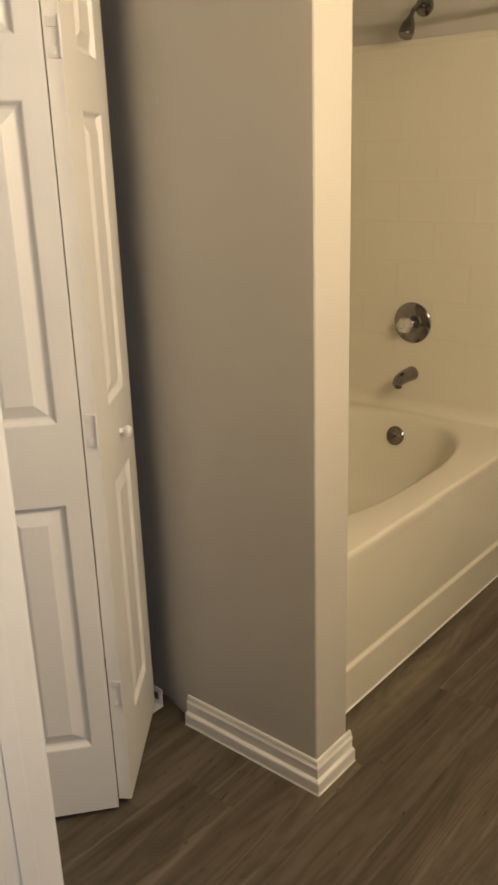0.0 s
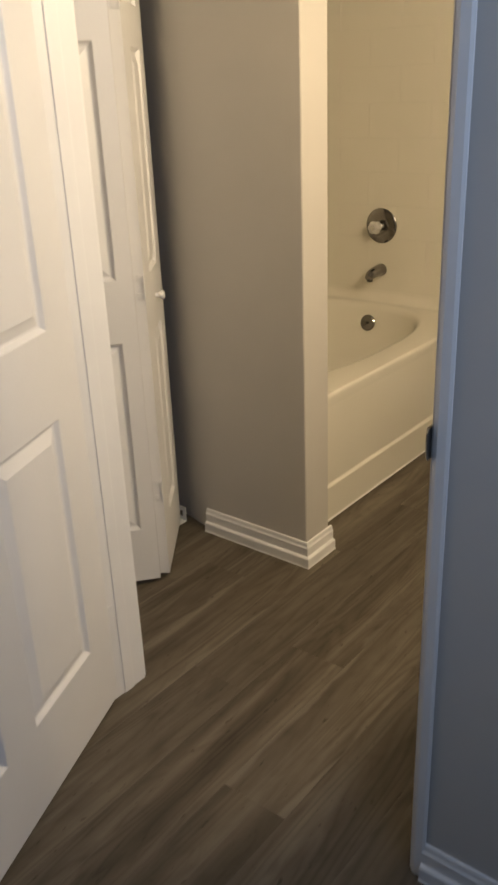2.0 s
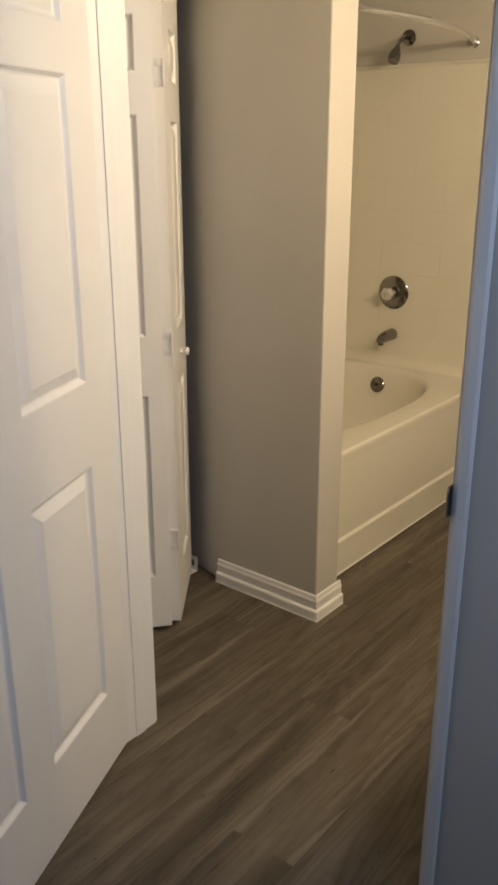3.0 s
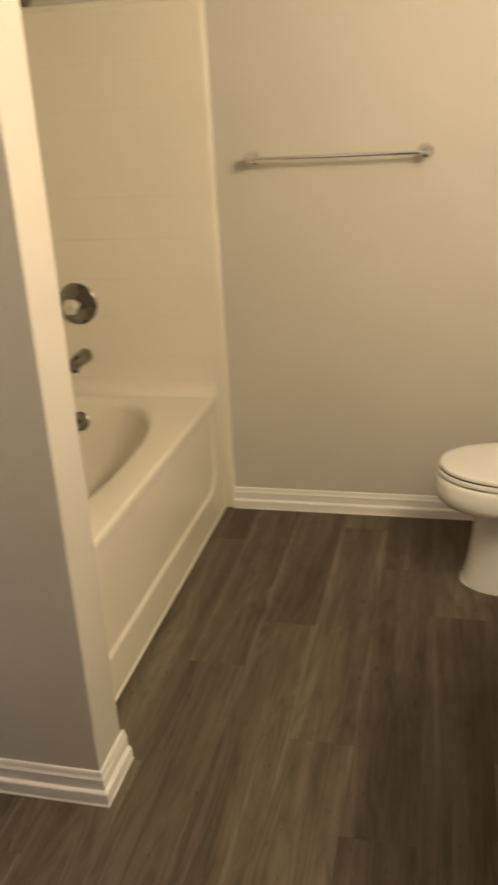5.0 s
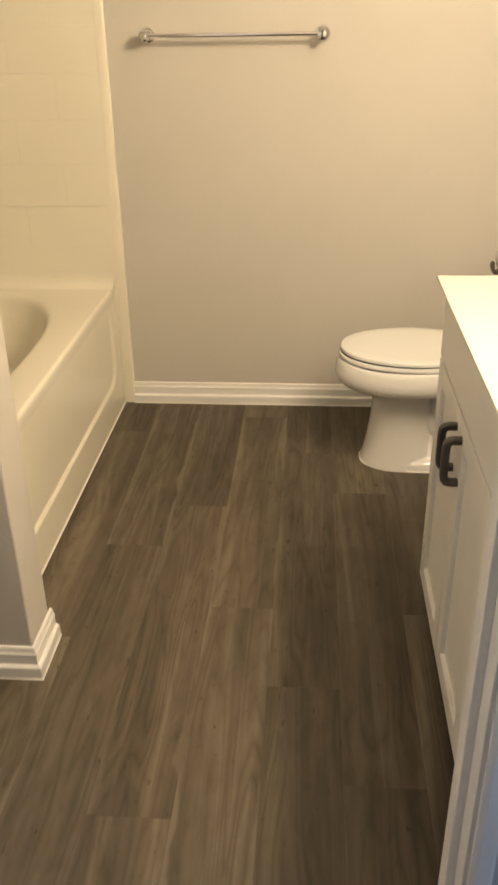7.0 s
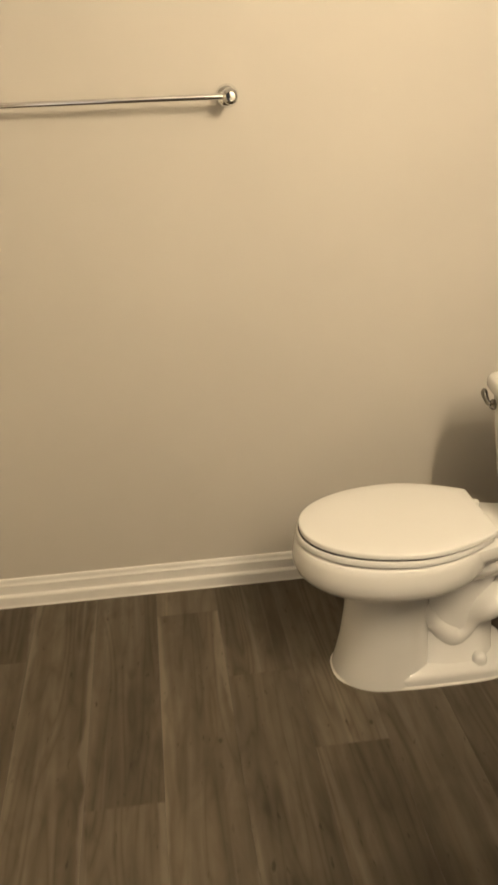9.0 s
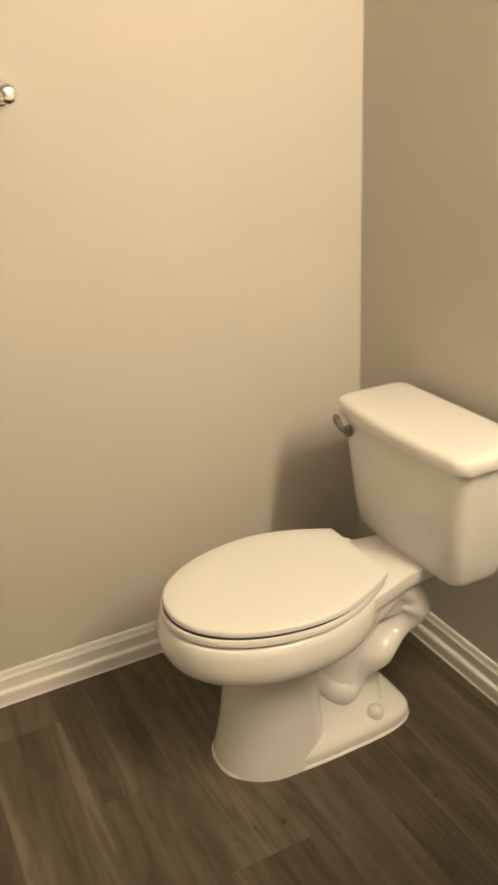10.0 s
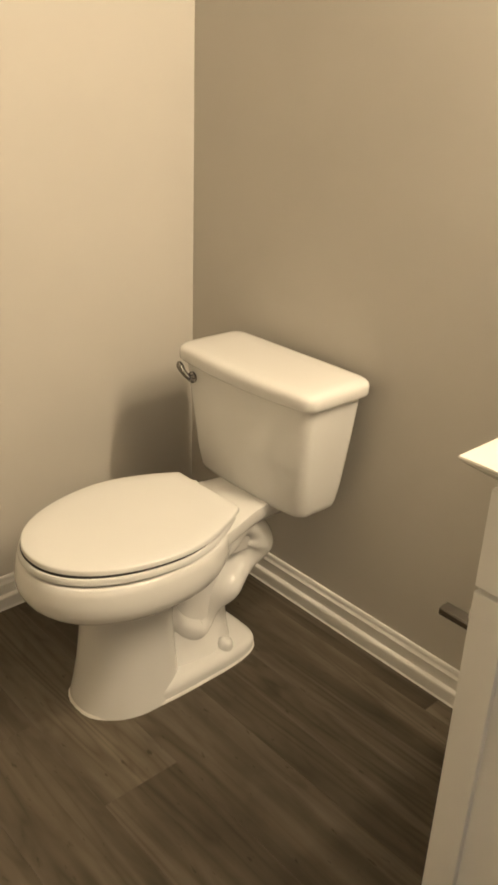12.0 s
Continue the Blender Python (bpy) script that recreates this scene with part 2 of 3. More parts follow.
def spline(points, n=8):
    """Points along a Catmull-Rom curve."""
    p = [Vector(q) for q in points]
    p = [2 * p[0] - p[1]] + p + [2 * p[-1] - p[-2]]
    out = []
    for i in range(1, len(p) - 2):
        for k in range(n):
            t = k / n
            a, b, c, d = p[i - 1], p[i], p[i + 1], p[i + 2]
            out.append(0.5 * ((2 * b) + (c - a) * t + (2 * a - 5 * b + 4 * c - d) * t * t + (3 * b - a - 3 * c + d) * t ** 3))
    out.append(p[-2])
    return out


def extrude_profile(profile, start, end, out, up=(0, 0, 1), mitre0=0.0, mitre1=0.0):
    """Run a profile of (out, up) points from start to end. mitre: how far each end grows by a point's out."""
    s, e, o, u = Vector(start), Vector(end), Vector(out), Vector(up)
    d = (e - s).normalized()
    a = [s + o * x + u * z - d * (x * mitre0) for x, z in profile]
    b = [e + o * x + u * z + d * (x * mitre1) for x, z in profile]
    return loft(bmesh.new(), [a, b])


def wall(name, lo, hi, mat=None, label="", bevel=0.0):
    ob = finish(box(lo, hi, bevel), name, mat or WALL)
    return tagged(ob, label or "painted greige drywall wall, matte and slightly uneven", "wall", kind="structure")


BASE = [(0, 0), (0.0225, 0), (0.0215, 0.0025), (0.0200, 0.0038), (0.0200, 0.031), (0.0188, 0.0355), (0.0150, 0.0385), (0.0112, 0.0402), (0.0105, 0.043), (0.0105, 0.0655), (0.0118, 0.0670), (0.0118, 0.0705), (0.0096, 0.0740), (0.0078, 0.0780), (0.0072, 0.0850), (0.0052, 0.0900), (0, 0.0905)]


def baseboard(start, end, out, m0=0.0, m1=0.0):
    ob = finish(extrude_profile(BASE, start, end, out, (0, 0, 1), m0, m1), "baseboard", TRIM)
    return tagged(ob, "white painted stepped baseboard along the wall foot", "baseboard", kind="structure")


# ---- the structure ----
WY, WX = 1.67, 1.53
CH = 2.42
wall("wall_north", (-1.32, WY, 0), (1.65, WY + 0.11, CH), label="long greige bathroom wall behind towel bar and tub")
wall("wall_east", (WX, -0.745, 0), (WX + 0.11, WY, CH), label="greige bathroom wall behind toilet and vanity")
wall("wall_tub_back", (-1.32, 0.152, 0), (-1.21, WY, CH))
# partition, its south face dipping away towards the closet to deepen shade there
xs = [-0.016 - 0.344 * k / 4 for k in range(5)] + [-0.36 - 0.24 * k / 12 for k in range(1, 13)] + [-0.75, -1.0, -1.32]
south = [Vector((x, 0.016 + 0.70 * max(0.0, min(0.30, -0.36 - x)) ** 2, 0)) for x in xs]
ring = [Vector((-0.016, 0.149, 0)), Vector((-0.016, 0.019, 0)), Vector((-0.019, 0.016, 0))] + south[1:] + [Vector((-1.32, 0.152, 0)), Vector((-0.019, 0.152, 0))]
pw = finish(loft(bmesh.new(), [ring, [p + Vector((0, 0, CH)) for p in ring]]), "partition_wall", WALL, smooth=True, angle=20)
tagged(pw, "greige partition wall between closet and tub", "wall", kind="structure")
# closet side
wall("wall_closet_back", (-1.32, -0.745, 0), (-1.21, 0.016, CH))
wall("wall_closet_front", (-0.625, -0.745, 0), (-0.53, -0.675, CH))
wall("closet_header", (-0.625, -0.675, 2.045), (-0.53, 0.016, CH))
# doorway wall with an opening
JL, JR = -0.05, 0.853
HD = 2.045
Y0, Y1 = -0.857, -0.748
wall("wall_south_a", (-1.32, Y0, 0), (JL - 0.02, Y1, CH), HALLP)
wall("wall_south_b", (JR + 0.02, Y0, 0), (2.25, Y1, CH), HALLP, "hallway wall beside the doorway, cool daylight on it")
wall("wall_south_head", (JL - 0.02, Y0, HD + 0.02), (JR + 0.02, Y1, CH), HALLP)
# hallway behind the camera, its unseen walls darkened to weaken bounced daylight
wall("hall_wall_west", (-0.60, -5.2, 0), (-0.49, Y0, CH), LOWBOUNCE, "unseen hall wall, darkened to weaken bounced daylight")
wall("hall_wall_east_a", (2.25, -1.20, 0), (2.36, Y1, CH), LOWBOUNCE, "unseen hall wall, darkened to weaken bounced daylight")
wall("hall_wall_east_b", (2.25, -5.20, 0), (2.36, -2.30, CH), LOWBOUNCE, "unseen hall wall, darkened to weaken bounced daylight")
wall("hall_wall_sill", (2.25, -2.30, 0), (2.36, -1.20, 1.65), LOWBOUNCE, "unseen hall wall, darkened to weaken bounced daylight")
wall("hall_wall_lintel", (2.25, -2.30, 2.25), (2.36, -1.20, CH), LOWBOUNCE, "unseen hall wall, darkened to weaken bounced daylight")
wall("hall_wall_south", (-0.60, -5.31, 0), (2.36, -5.20, CH), LOWBOUNCE, "unseen hall wall, darkened to weaken bounced daylight")
ceil_ob = finish(box((-1.32, -5.31, CH), (2.36, WY + 0.11, CH + 0.08)), "ceiling", CEIL)
tagged(ceil_ob, "flat white painted ceiling, fine texture", "ceiling", kind="structure")
floor = finish(box((-1.32, -5.31, -0.12), (2.36, WY + 0.11, -0.006)), "floor", GAP)
tagged(floor, "grey-brown wood-look vinyl plank floor", "floor", kind="structure")

# hall window
win = empty("window_1", pose(2.305, -1.75, 1.95, 0, 0, 90))
tagged(win, "white framed hallway window letting in daylight", "window", kind="structure")
wf = bmesh.new()
for lo, hi in (((-0.55, -0.03, -0.30), (-0.50, 0.03, 0.30)), ((0.50, -0.03, -0.30), (0.55, 0.03, 0.30)), ((-0.5, -0.03, 0.25), (0.5, 0.03, 0.30)), ((-0.5, -0.03, -0.30), (0.5, 0.03, -0.25)), ((-0.02, -0.028, -0.25), (0.02, 0.028, 0.25))):
    add_box(wf, lo, hi)
part("window_frame", wf, TRIM, win)

# baseboards
baseboard((-0.087, WY, 0), (WX, WY, 0), (0, -1, 0), 0, -1)
baseboard((WX, WY, 0), (WX, 0.37, 0), (-1, 0, 0), -1, 0)
baseboard((-0.467, 0.016, 0), (-0.016, 0.016, 0), (0, -1, 0), 0, 1)
baseboard((-0.016, 0.016, 0), (-0.016, 0.166, 0), (1, 0, 0), 1, 0)
baseboard((-0.49, Y0, 0), (JL - 0.07, Y0, 0), (0, -1, 0), 0, 0)
baseboard((JR + 0.03, Y0, 0), (2.25, Y0, 0), (0, -1, 0), 0, 0)
baseboard((2.25, Y0, 0), (2.25, -5.20, 0), (-1, 0, 0), -1, 0)

# ---- doorway frame and door ----


def doorway():
    d = empty("door_1", pose(0, 0, 0))
    tagged(d, "white six panel door standing open with painted jambs", "door", kind="structure")
    for side, x0, x1 in (("l", JL - 0.02, JL), ("r", JR, JR + 0.02)):
        part("jamb", box((x0, Y0 - 0.003, 0), (x1, Y1 + 0.003, HD), 0.0015), TRIM, d)
        sx = (JL, JL + 0.003) if side == "l" else (JR - 0.011, JR)
        part("door_stop", box((sx[0], -0.825, 0), (sx[1], -0.79, HD - 0.02), 0.0012), TRIM, d)
    part("head_jamb", box((JL - 0.02, Y0 - 0.003, HD), (JR + 0.02, Y1 + 0.003, HD + 0.02)), TRIM, d)
    cas = [(0, 0), (0.034, 0), (0.034, 0.007), (0.028, 0.0115), (0.010, 0.0135), (0.004, 0.0105), (0, 0.008)]
    for face, ny in ((Y0, -1), (Y1, 1)):
        for edge, sx in ((JL - (0.034 if ny < 0 else 0.006), -1), (JR + 0.006, 1)):
            if ny < 0 and sx > 0:
                cas_now = [(u * 0.85, w * 0.6) for u, w in cas]
            else:
                cas_now = cas
            a = [Vector((edge + sx * u, face + ny * (w + 0.0032), 0.0)) for u, w in cas_now]
            b = [Vector((edge + sx * u, face + ny * (w + 0.0032), HD + 0.006 + u)) for u, w in cas_now]
            part("casing", loft(bmesh.new(), [a, b]), TRIM, d)
        a = [Vector((JL - 0.006 - u, face + ny * (w + 0.0032), HD + 0.006 + u)) for u, w in cas]
        b = [Vector((JR + 0.006 + u, face + ny * (w + 0.0032), HD + 0.006 + u)) for u, w in cas]
        part("head_casing", loft(bmesh.new(), [a, b]), TRIM, d)
    # strike plate with a curved lip
    prof = []
    for k in range(9):
        z = -0.029 + 0.058 * k / 8
        w = 0.012 + 0.012 * math.cos(math.pi * (k / 8 - 0.5)) ** 0.6
        prof.append((z, w))
    bm = bmesh.new()
    rings = []
    for z, w in prof:
        pts = [(JR - 0.0022, -0.840, 0.985 + z), (JR - 0.0026, -0.858, 0.985 + z), (JR - 0.004, -0.866 - w * 0.3, 0.985 + z), (JR + 0.0015, -0.868 - w * 0.55, 0.985 + z),
               (JR + 0.0025, -0.866 - w * 0.5, 0.985 + z), (JR - 0.0005, -0.858, 0.985 + z), (JR - 0.0003, -0.840, 0.985 + z)]
        rings.append([Vector(p) for p in pts])
    loft(bm, rings)
    part("strike_plate", bm, BRUSH, d, "worn nickel strike plate", True)
    part("latch_hole", box((JR - 0.0035, -0.858, 0.972), (JR - 0.0024, -0.844, 0.998)), GAP, d)
    for hz in (0.25, 1.06, 1.82):
        part("hinge", lathe([(0.0055, -0.045), (0.0065, -0.044), (0.0065, 0.044), (0.0055, 0.045)], seg=12, at=(JL - 0.002, Y0 - 0.002, hz)), TRIM, d, "painted over butt hinge", True)
        part("hinge_leaf", box((JL - 0.001, Y0 + 0.001, hz - 0.045), (JL + 0.0012, Y0 + 0.030, hz + 0.045)), TRIM, d)
    return d


def raised_panel(w, h, t):
    """Both faces of a moulded door panel, centred, in the xz plane, faces at y = +-t/2."""
    bm = bmesh.new()
    steps = [(0.0, 0.0), (0.003, 0.0012), (0.006, 0.0055), (0.010, 0.0105), (0.0145, 0.0122), (0.018, 0.0118), (0.042, 0.0022), (0.044, 0.0012), (0.047, 0.0010)]
    for sgn in (1, -1):
        rings = []
        for inset, depth in steps:
            x, z, y = w / 2 - inset, h / 2 - inset, sgn * (t / 2 - depth)
            rings.append([Vector(p) for p in ((-x, y, -z), (x, y, -z), (x, y, z), (-x, y, z))])
        loft(bm, rings, True, False, True)
    return bm


def panel_leaf(parent, w, h, t, cols, rows, z0=0.0, mat=None):
    """A moulded leaf from x=0 to w: frame in one mesh, each panel a part. cols: (x0, x1); rows: (z0, z1)."""
    mat = mat or DOORP
    bm = bmesh.new()
    xs = [0] + [v for c in cols for v in c] + [w]
    for i in range(0, len(xs), 2):
        add_box(bm, (xs[i], -t / 2, z0), (xs[i + 1], t / 2, z0 + h))
    zs = [z0] + [v for r in rows for v in r] + [z0 + h]
    for c0, c1 in cols:
        for i in range(0, len(zs), 2):
            add_box(bm, (c0, -t / 2, zs[i]), (c1, t / 2, zs[i + 1]))
    bmesh.ops.remove_doubles(bm, verts=bm.verts, dist=0.0002)
    slab = part("frame", bm, mat, parent)
    for c0, c1 in cols:
        for r0, r1 in rows:
            p = part("panel", raised_panel(c1 - c0, r1 - r0, t), mat, parent)
            p.location = ((c0 + c1) / 2, 0, (r0 + r1) / 2)
    return slab


doorway()

entry = empty("entry_door", pose(-0.0640, -0.8595, 0.0, 0, 0, math.degrees(math.atan2(-0.925, 0.380))))
tagged(entry, "white moulded six panel door swung open into hall", "door")
panel_leaf(entry, 0.895, 2.02, 0.035, [(0.110, 0.388), (0.507, 0.785)], [(0.235, 0.875), (1.075, 1.72), (1.81, 1.925)], 0.012)

# ---- bifold closet door ----
LEAF_ROWS = [(0.212, 0.848), (1.032, 1.667), (1.775, 1.92)]


def bifold():
    bf = empty("bifold_door", pose(0, 0, 0))
    tagged(bf, "white moulded bifold closet door, folded partly open", "closet door")
    a, b, c = Vector((-0.603, -0.654)), Vector((-0.3585, -0.3575)), Vector((-0.583, -0.020))
    for q0, q1, off in ((a, b, 0), (Vector((-0.3545, -0.3225)), c, 0)):
        d = (q1 - q0).normalized()
        ln = 0.384
        ang = math.degrees(math.atan2(d.y, d.x))
        leaf = part("leaf", box((0.004, -0.0028, 0.03), (ln - 0.004, 0.0028, 2.015)), DOORP, bf)
        leaf.matrix_local = pose(q0.x, q0.y, 0, 0, 0, ang) @ pose(0, 0.012 if q0 is a else 0.012, 0)
        panel_leaf(leaf, ln, 2.005, 0.032, [(0.190, 0.337)] if q0 is a else [(0.125, 0.300)], LEAF_ROWS if q0 is a else [(z - 0.012, w - 0.012) for z, w in LEAF_ROWS], 0.021)
        if q0 is not a:
            k = part("knob", lathe([(0.009, 0.0), (0.0075, 0.004), (0.007, 0.009), (0.011, 0.013), (0.0145, 0.018), (0.0145, 0.023), (0.010, 0.028), (0.0, 0.0295)], "y", 20), DOORP, leaf, "round white painted knob", True)
            k.matrix_local = pose(0.222, -0.016, 0.93, 0, 0, 180)
    d = (c - Vector((-0.3545, -0.3225))).normalized()
    for hz in (0.335, 1.005, 1.775):
        bm = bmesh.new()
        for z in (-0.027, 0.027):
            add_box(bm, (-0.0022, -0.0045, z - 0.010), (0.0005, 0.0200, z + 0.010), 0.0006)
            lathe([(0.0, -0.0020), (0.0022, -0.0020), (0.0018, -0.0034), (0.0, -0.0036)], "x", 8, (0, 0.010, z), bm)
        lathe([(0.0022, -0.037), (0.0030, -0.036), (0.0030, 0.036), (0.0022, 0.037)], "z", 10, (-0.0035, -0.003, 0), bm)
        h = part("fold_hinge", bm, DOORP, bf, "paint covered fold hinge", True)
        h.matrix_local = pose(-0.3545, -0.3225, hz, 0, 0, math.degrees(math.atan2(d.y, d.x)))
    return bf


bifold()

br = empty("pivot_bracket", pose(-0.600, 0.004, 0))
tagged(br, "small white steel pivot bracket on closet floor", "bracket")
bm = bmesh.new()
add_box(bm, (-0.022, -0.05, 0.0), (0.022, 0.010, 0.003))
add_box(bm, (-0.022, 0.007, 0.0), (0.022, 0.0105, 0.060), 0.001)
part("plate", bm, TRIM, br)
part("slot", box((-0.008, 0.004, 0.022), (0.008, 0.0068, 0.044)), DARK, br)

track = finish(box((-0.598, -0.67, 2.022), (-0.570, 0.014, 2.045), 0.002), "bifold_track", TRIM)
tagged(track, "white metal bifold track under closet header", "track")

# ---- tub and surround ----
TX, TZ = -0.132, 0.505
TC, TB = -0.70, -1.21


def oval(cx, cy, ax, ay, z, n=48, p=2.4):
    pts = []
    for i in range(n):
        a = 2 * math.pi * i / n
        c, s = math.cos(a), math.sin(a)
        pts.append(Vector((cx + ax * math.copysign(abs(c) ** (2 / p), c), cy + ay * math.copysign(abs(s) ** (2 / p), s), z)))
    return pts


def tub():
    t = empty("bathtub", pose(0, 0, 0))
    tagged(t, "glossy off-white fiberglass garden tub with apron front", "bathtub")
    y0, y1 = 0.154, 1.655
    cy = (y0 + y1) / 2
    n = 48
    # deck with the oval basin
    inner = oval(TC, 0.93, 0.445, 0.655, TZ, n, 2.7)
    outer = []
    for v in inner:
        d = Vector((v.x - TC, v.y - 0.93))
        k = min(((TX - 0.012 - TC) if d.x > 0 else (TC - TB)) / max(abs(d.x), 1e-6), ((y1 - 0.93) if d.y > 0 else (0.93 - y0)) / max(abs(d.y), 1e-6))
        outer.append(Vector((TC + d.x * k, 0.93 + d.y * k, TZ)))
    for cx, cyy in ((TX - 0.012, y1), (TX - 0.012, y0), (TB, y1), (TB, y0)):
        best = min(outer, key=lambda q: (q.x - cx) ** 2 + (q.y - cyy) ** 2)
        best.x, best.y = cx, cyy
    rings = [outer]
    for s, dz in ((1.03, 0.0), (1.005, -0.003), (0.985, -0.012), (0.97, -0.03), (0.93, -0.14), (0.88, -0.27), (0.80, -0.335), (0.66, -0.365), (0.4, -0.37)):
        rings.append([Vector((TC + (v.x - TC) * s, 0.93 + (v.y - 0.93) * s, TZ + dz)) for v in inner])
    bm = loft(bmesh.new(), rings, True, False, True)
    part("basin", bm, FIBER, t, smooth=True, angle=50)
    # rolled front edge, apron with recessed panel
    prof = [(TX - 0.012, TZ), (TX - 0.0075, TZ - 0.001), (TX - 0.004, TZ - 0.004), (TX - 0.0018, TZ - 0.009), (TX - 0.0012, TZ - 0.018), (TX - 0.002, TZ - 0.035), (TX - 0.004, TZ - 0.06)]
    a = [Vector((x, y0, z)) for x, z in prof]
    b = [Vector((x, y1, z)) for x, z in prof]
    part("rim", loft(bmesh.new(), [a, b], False, False, False), FIBER, t, smooth=True, angle=60)
    # apron sheet, a grid pressed in by a panel with rounded lower corners
    bm = bmesh.new()
    ny, nz = 150, 90
    grid = []
    for iz in range(nz + 1):
        z = (TZ - 0.06) * iz / nz
        row = []
        for iy in range(ny + 1):
            y = y0 + (y1 - y0) * iy / ny
            ey, ez, r = min(y - (y0 + 0.03), (y1 - 0.10) - y), z - 0.140, 0.09
            if ey < r and ez < r:
                inside = r - math.hypot(r - ey, r - ez)
            else:
                inside = min(ey, ez)
            k = min(1, max(0, inside / 0.006))
            k = k * k * (3 - 2 * k)
            fade = min(1.0, (TZ - 0.06 - z) / 0.12)
            row.append(bm.verts.new((TX - 0.004 + 0.0075 * (1 - k) * fade - 0.002 * k * fade * max(0.0, 1 - max(0, z - 0.14) / 0.3), y, z)))
        grid.append(row)
    for r0, r1 in zip(grid, grid[1:]):
        for i in range(ny):
            bm.faces.new((r0[i], r0[i + 1], r1[i + 1], r1[i]))
    part("apron", bm, FIBER, t, smooth=True, angle=60)
    part("caulk_bead", tube([(TX + 0.0036, y0 + 0.002, 0.0012), (TX + 0.0036, y1, 0.0012)], 0.0040, 8), CAULK, t, "thin white caulk bead along the floor", True)
    part("apron_cap", box((TX - 0.05, y0, TZ - 0.062), (TX - 0.003, y1, TZ - 0.03)), FIBER, t)
    bm = lathe([(0.0, -0.002), (0.040, -0.002), (0.041, 0.004), (0.036, 0.008), (0.012, 0.0085), (0.010, 0.0075), (0.0, 0.0075)], "y", 28)
    o = part("overflow_plate", bm, BRUSH, t, "round nickel overflow plate", True)
    o.matrix_local = pose(-0.692, 1.5465, 0.412, 14, 0, 180)
    s = part("overflow_screw", lathe([(0.0, 0.0), (0.006, 0.0), (0.006, 0.002), (0, 0.003)], "y", 10), GUN, o)
    s.location = (0, 0.0085, 0)
    return t


tub()


def surround():
    s = empty("tub_surround", pose(0, 0, 0))
    tagged(s, "cream fiberglass tub surround moulded with tile joints", "tub surround")
    ytop = 1.952
    # end panel with recessed joint lines as separate moulded tiles
    th, tw = 0.1555, 0.325
    part("end_panel", box((TB, WY - 0.013, TZ - 0.02), (-0.085, WY - 0.001, ytop - 0.008)), FIBER, s)
    part("back_panel", box((TB, 0.154, TZ - 0.02), (TB + 0.012, WY - 0.014, ytop)), FIBER, s)
    part("near_panel", box((TB + 0.013, 0.153, TZ - 0.02), (-0.085, 0.163, ytop)), FIBER, s)
    z, row = 1.752, 0
    while z > 0.62:
        xr, xl = -0.118, -0.118 - (tw if row % 2 else tw / 2)
        while xr > TB + 0.05:
            xl = max(TB + 0.03, xl)
            part("tile", box((xl + 0.0008, WY - 0.0144, z + 0.0008), (xr - 0.0008, WY - 0.0128, z + th - 0.0008), 0.0006, 1), FIBER, s)
            xr, xl = xl, xl - tw
        z -= th
        row += 1
    # rounded flange down the front edge to the floor
    pr = [(-0.160, 0.0135), (-0.124, 0.0137), (-0.118, 0.0147), (-0.112, 0.0150), (-0.091, 0.0148), (-0.0868, 0.0136), (-0.0842, 0.0105), (-0.0835, 0.0), (-0.160, 0.0)]
    rings = [[Vector((x, WY - o, z)) for x, o in pr] for z in (0.0, ytop - 0.03)]
    rings.append([Vector((x - 0.004, WY - o * 0.9, ytop - 0.008)) for x, o in pr])
    rings.append([Vector((x - 0.010, WY - o * 0.5, ytop)) for x, o in pr])
    part("flange", loft(bmesh.new(), rings), FIBER, s, smooth=True, angle=50)
    tp = [(0.0, ytop - 0.022), (0.014, ytop - 0.022), (0.019, ytop - 0.014), (0.017, ytop - 0.004), (0.010, ytop), (0.0, ytop)]
    part("top_edge", loft(bmesh.new(), [[Vector((x, WY - o, z)) for o, z in tp] for x in (TB, -0.100)]), FIBER, s, smooth=True, angle=50)
    # cove where the panel meets the deck
    cv = [(0.0, TZ - 0.01), (0.0643, TZ - 0.01)] + [(0.0143 + 0.050 * (1 - math.sin(radians(a))), TZ + 0.0008 + 0.050 * (1 - math.cos(radians(a)))) for a in range(0, 91, 10)] + [(0.0, TZ + 0.0508)]
    part("cove", loft(bmesh.new(), [[Vector((x, WY - o, z)) for o, z in cv] for x in (TB, -0.130)]), FIBER, s, smooth=True, angle=60)
    return s


surround()
FY = WY - 0.0142


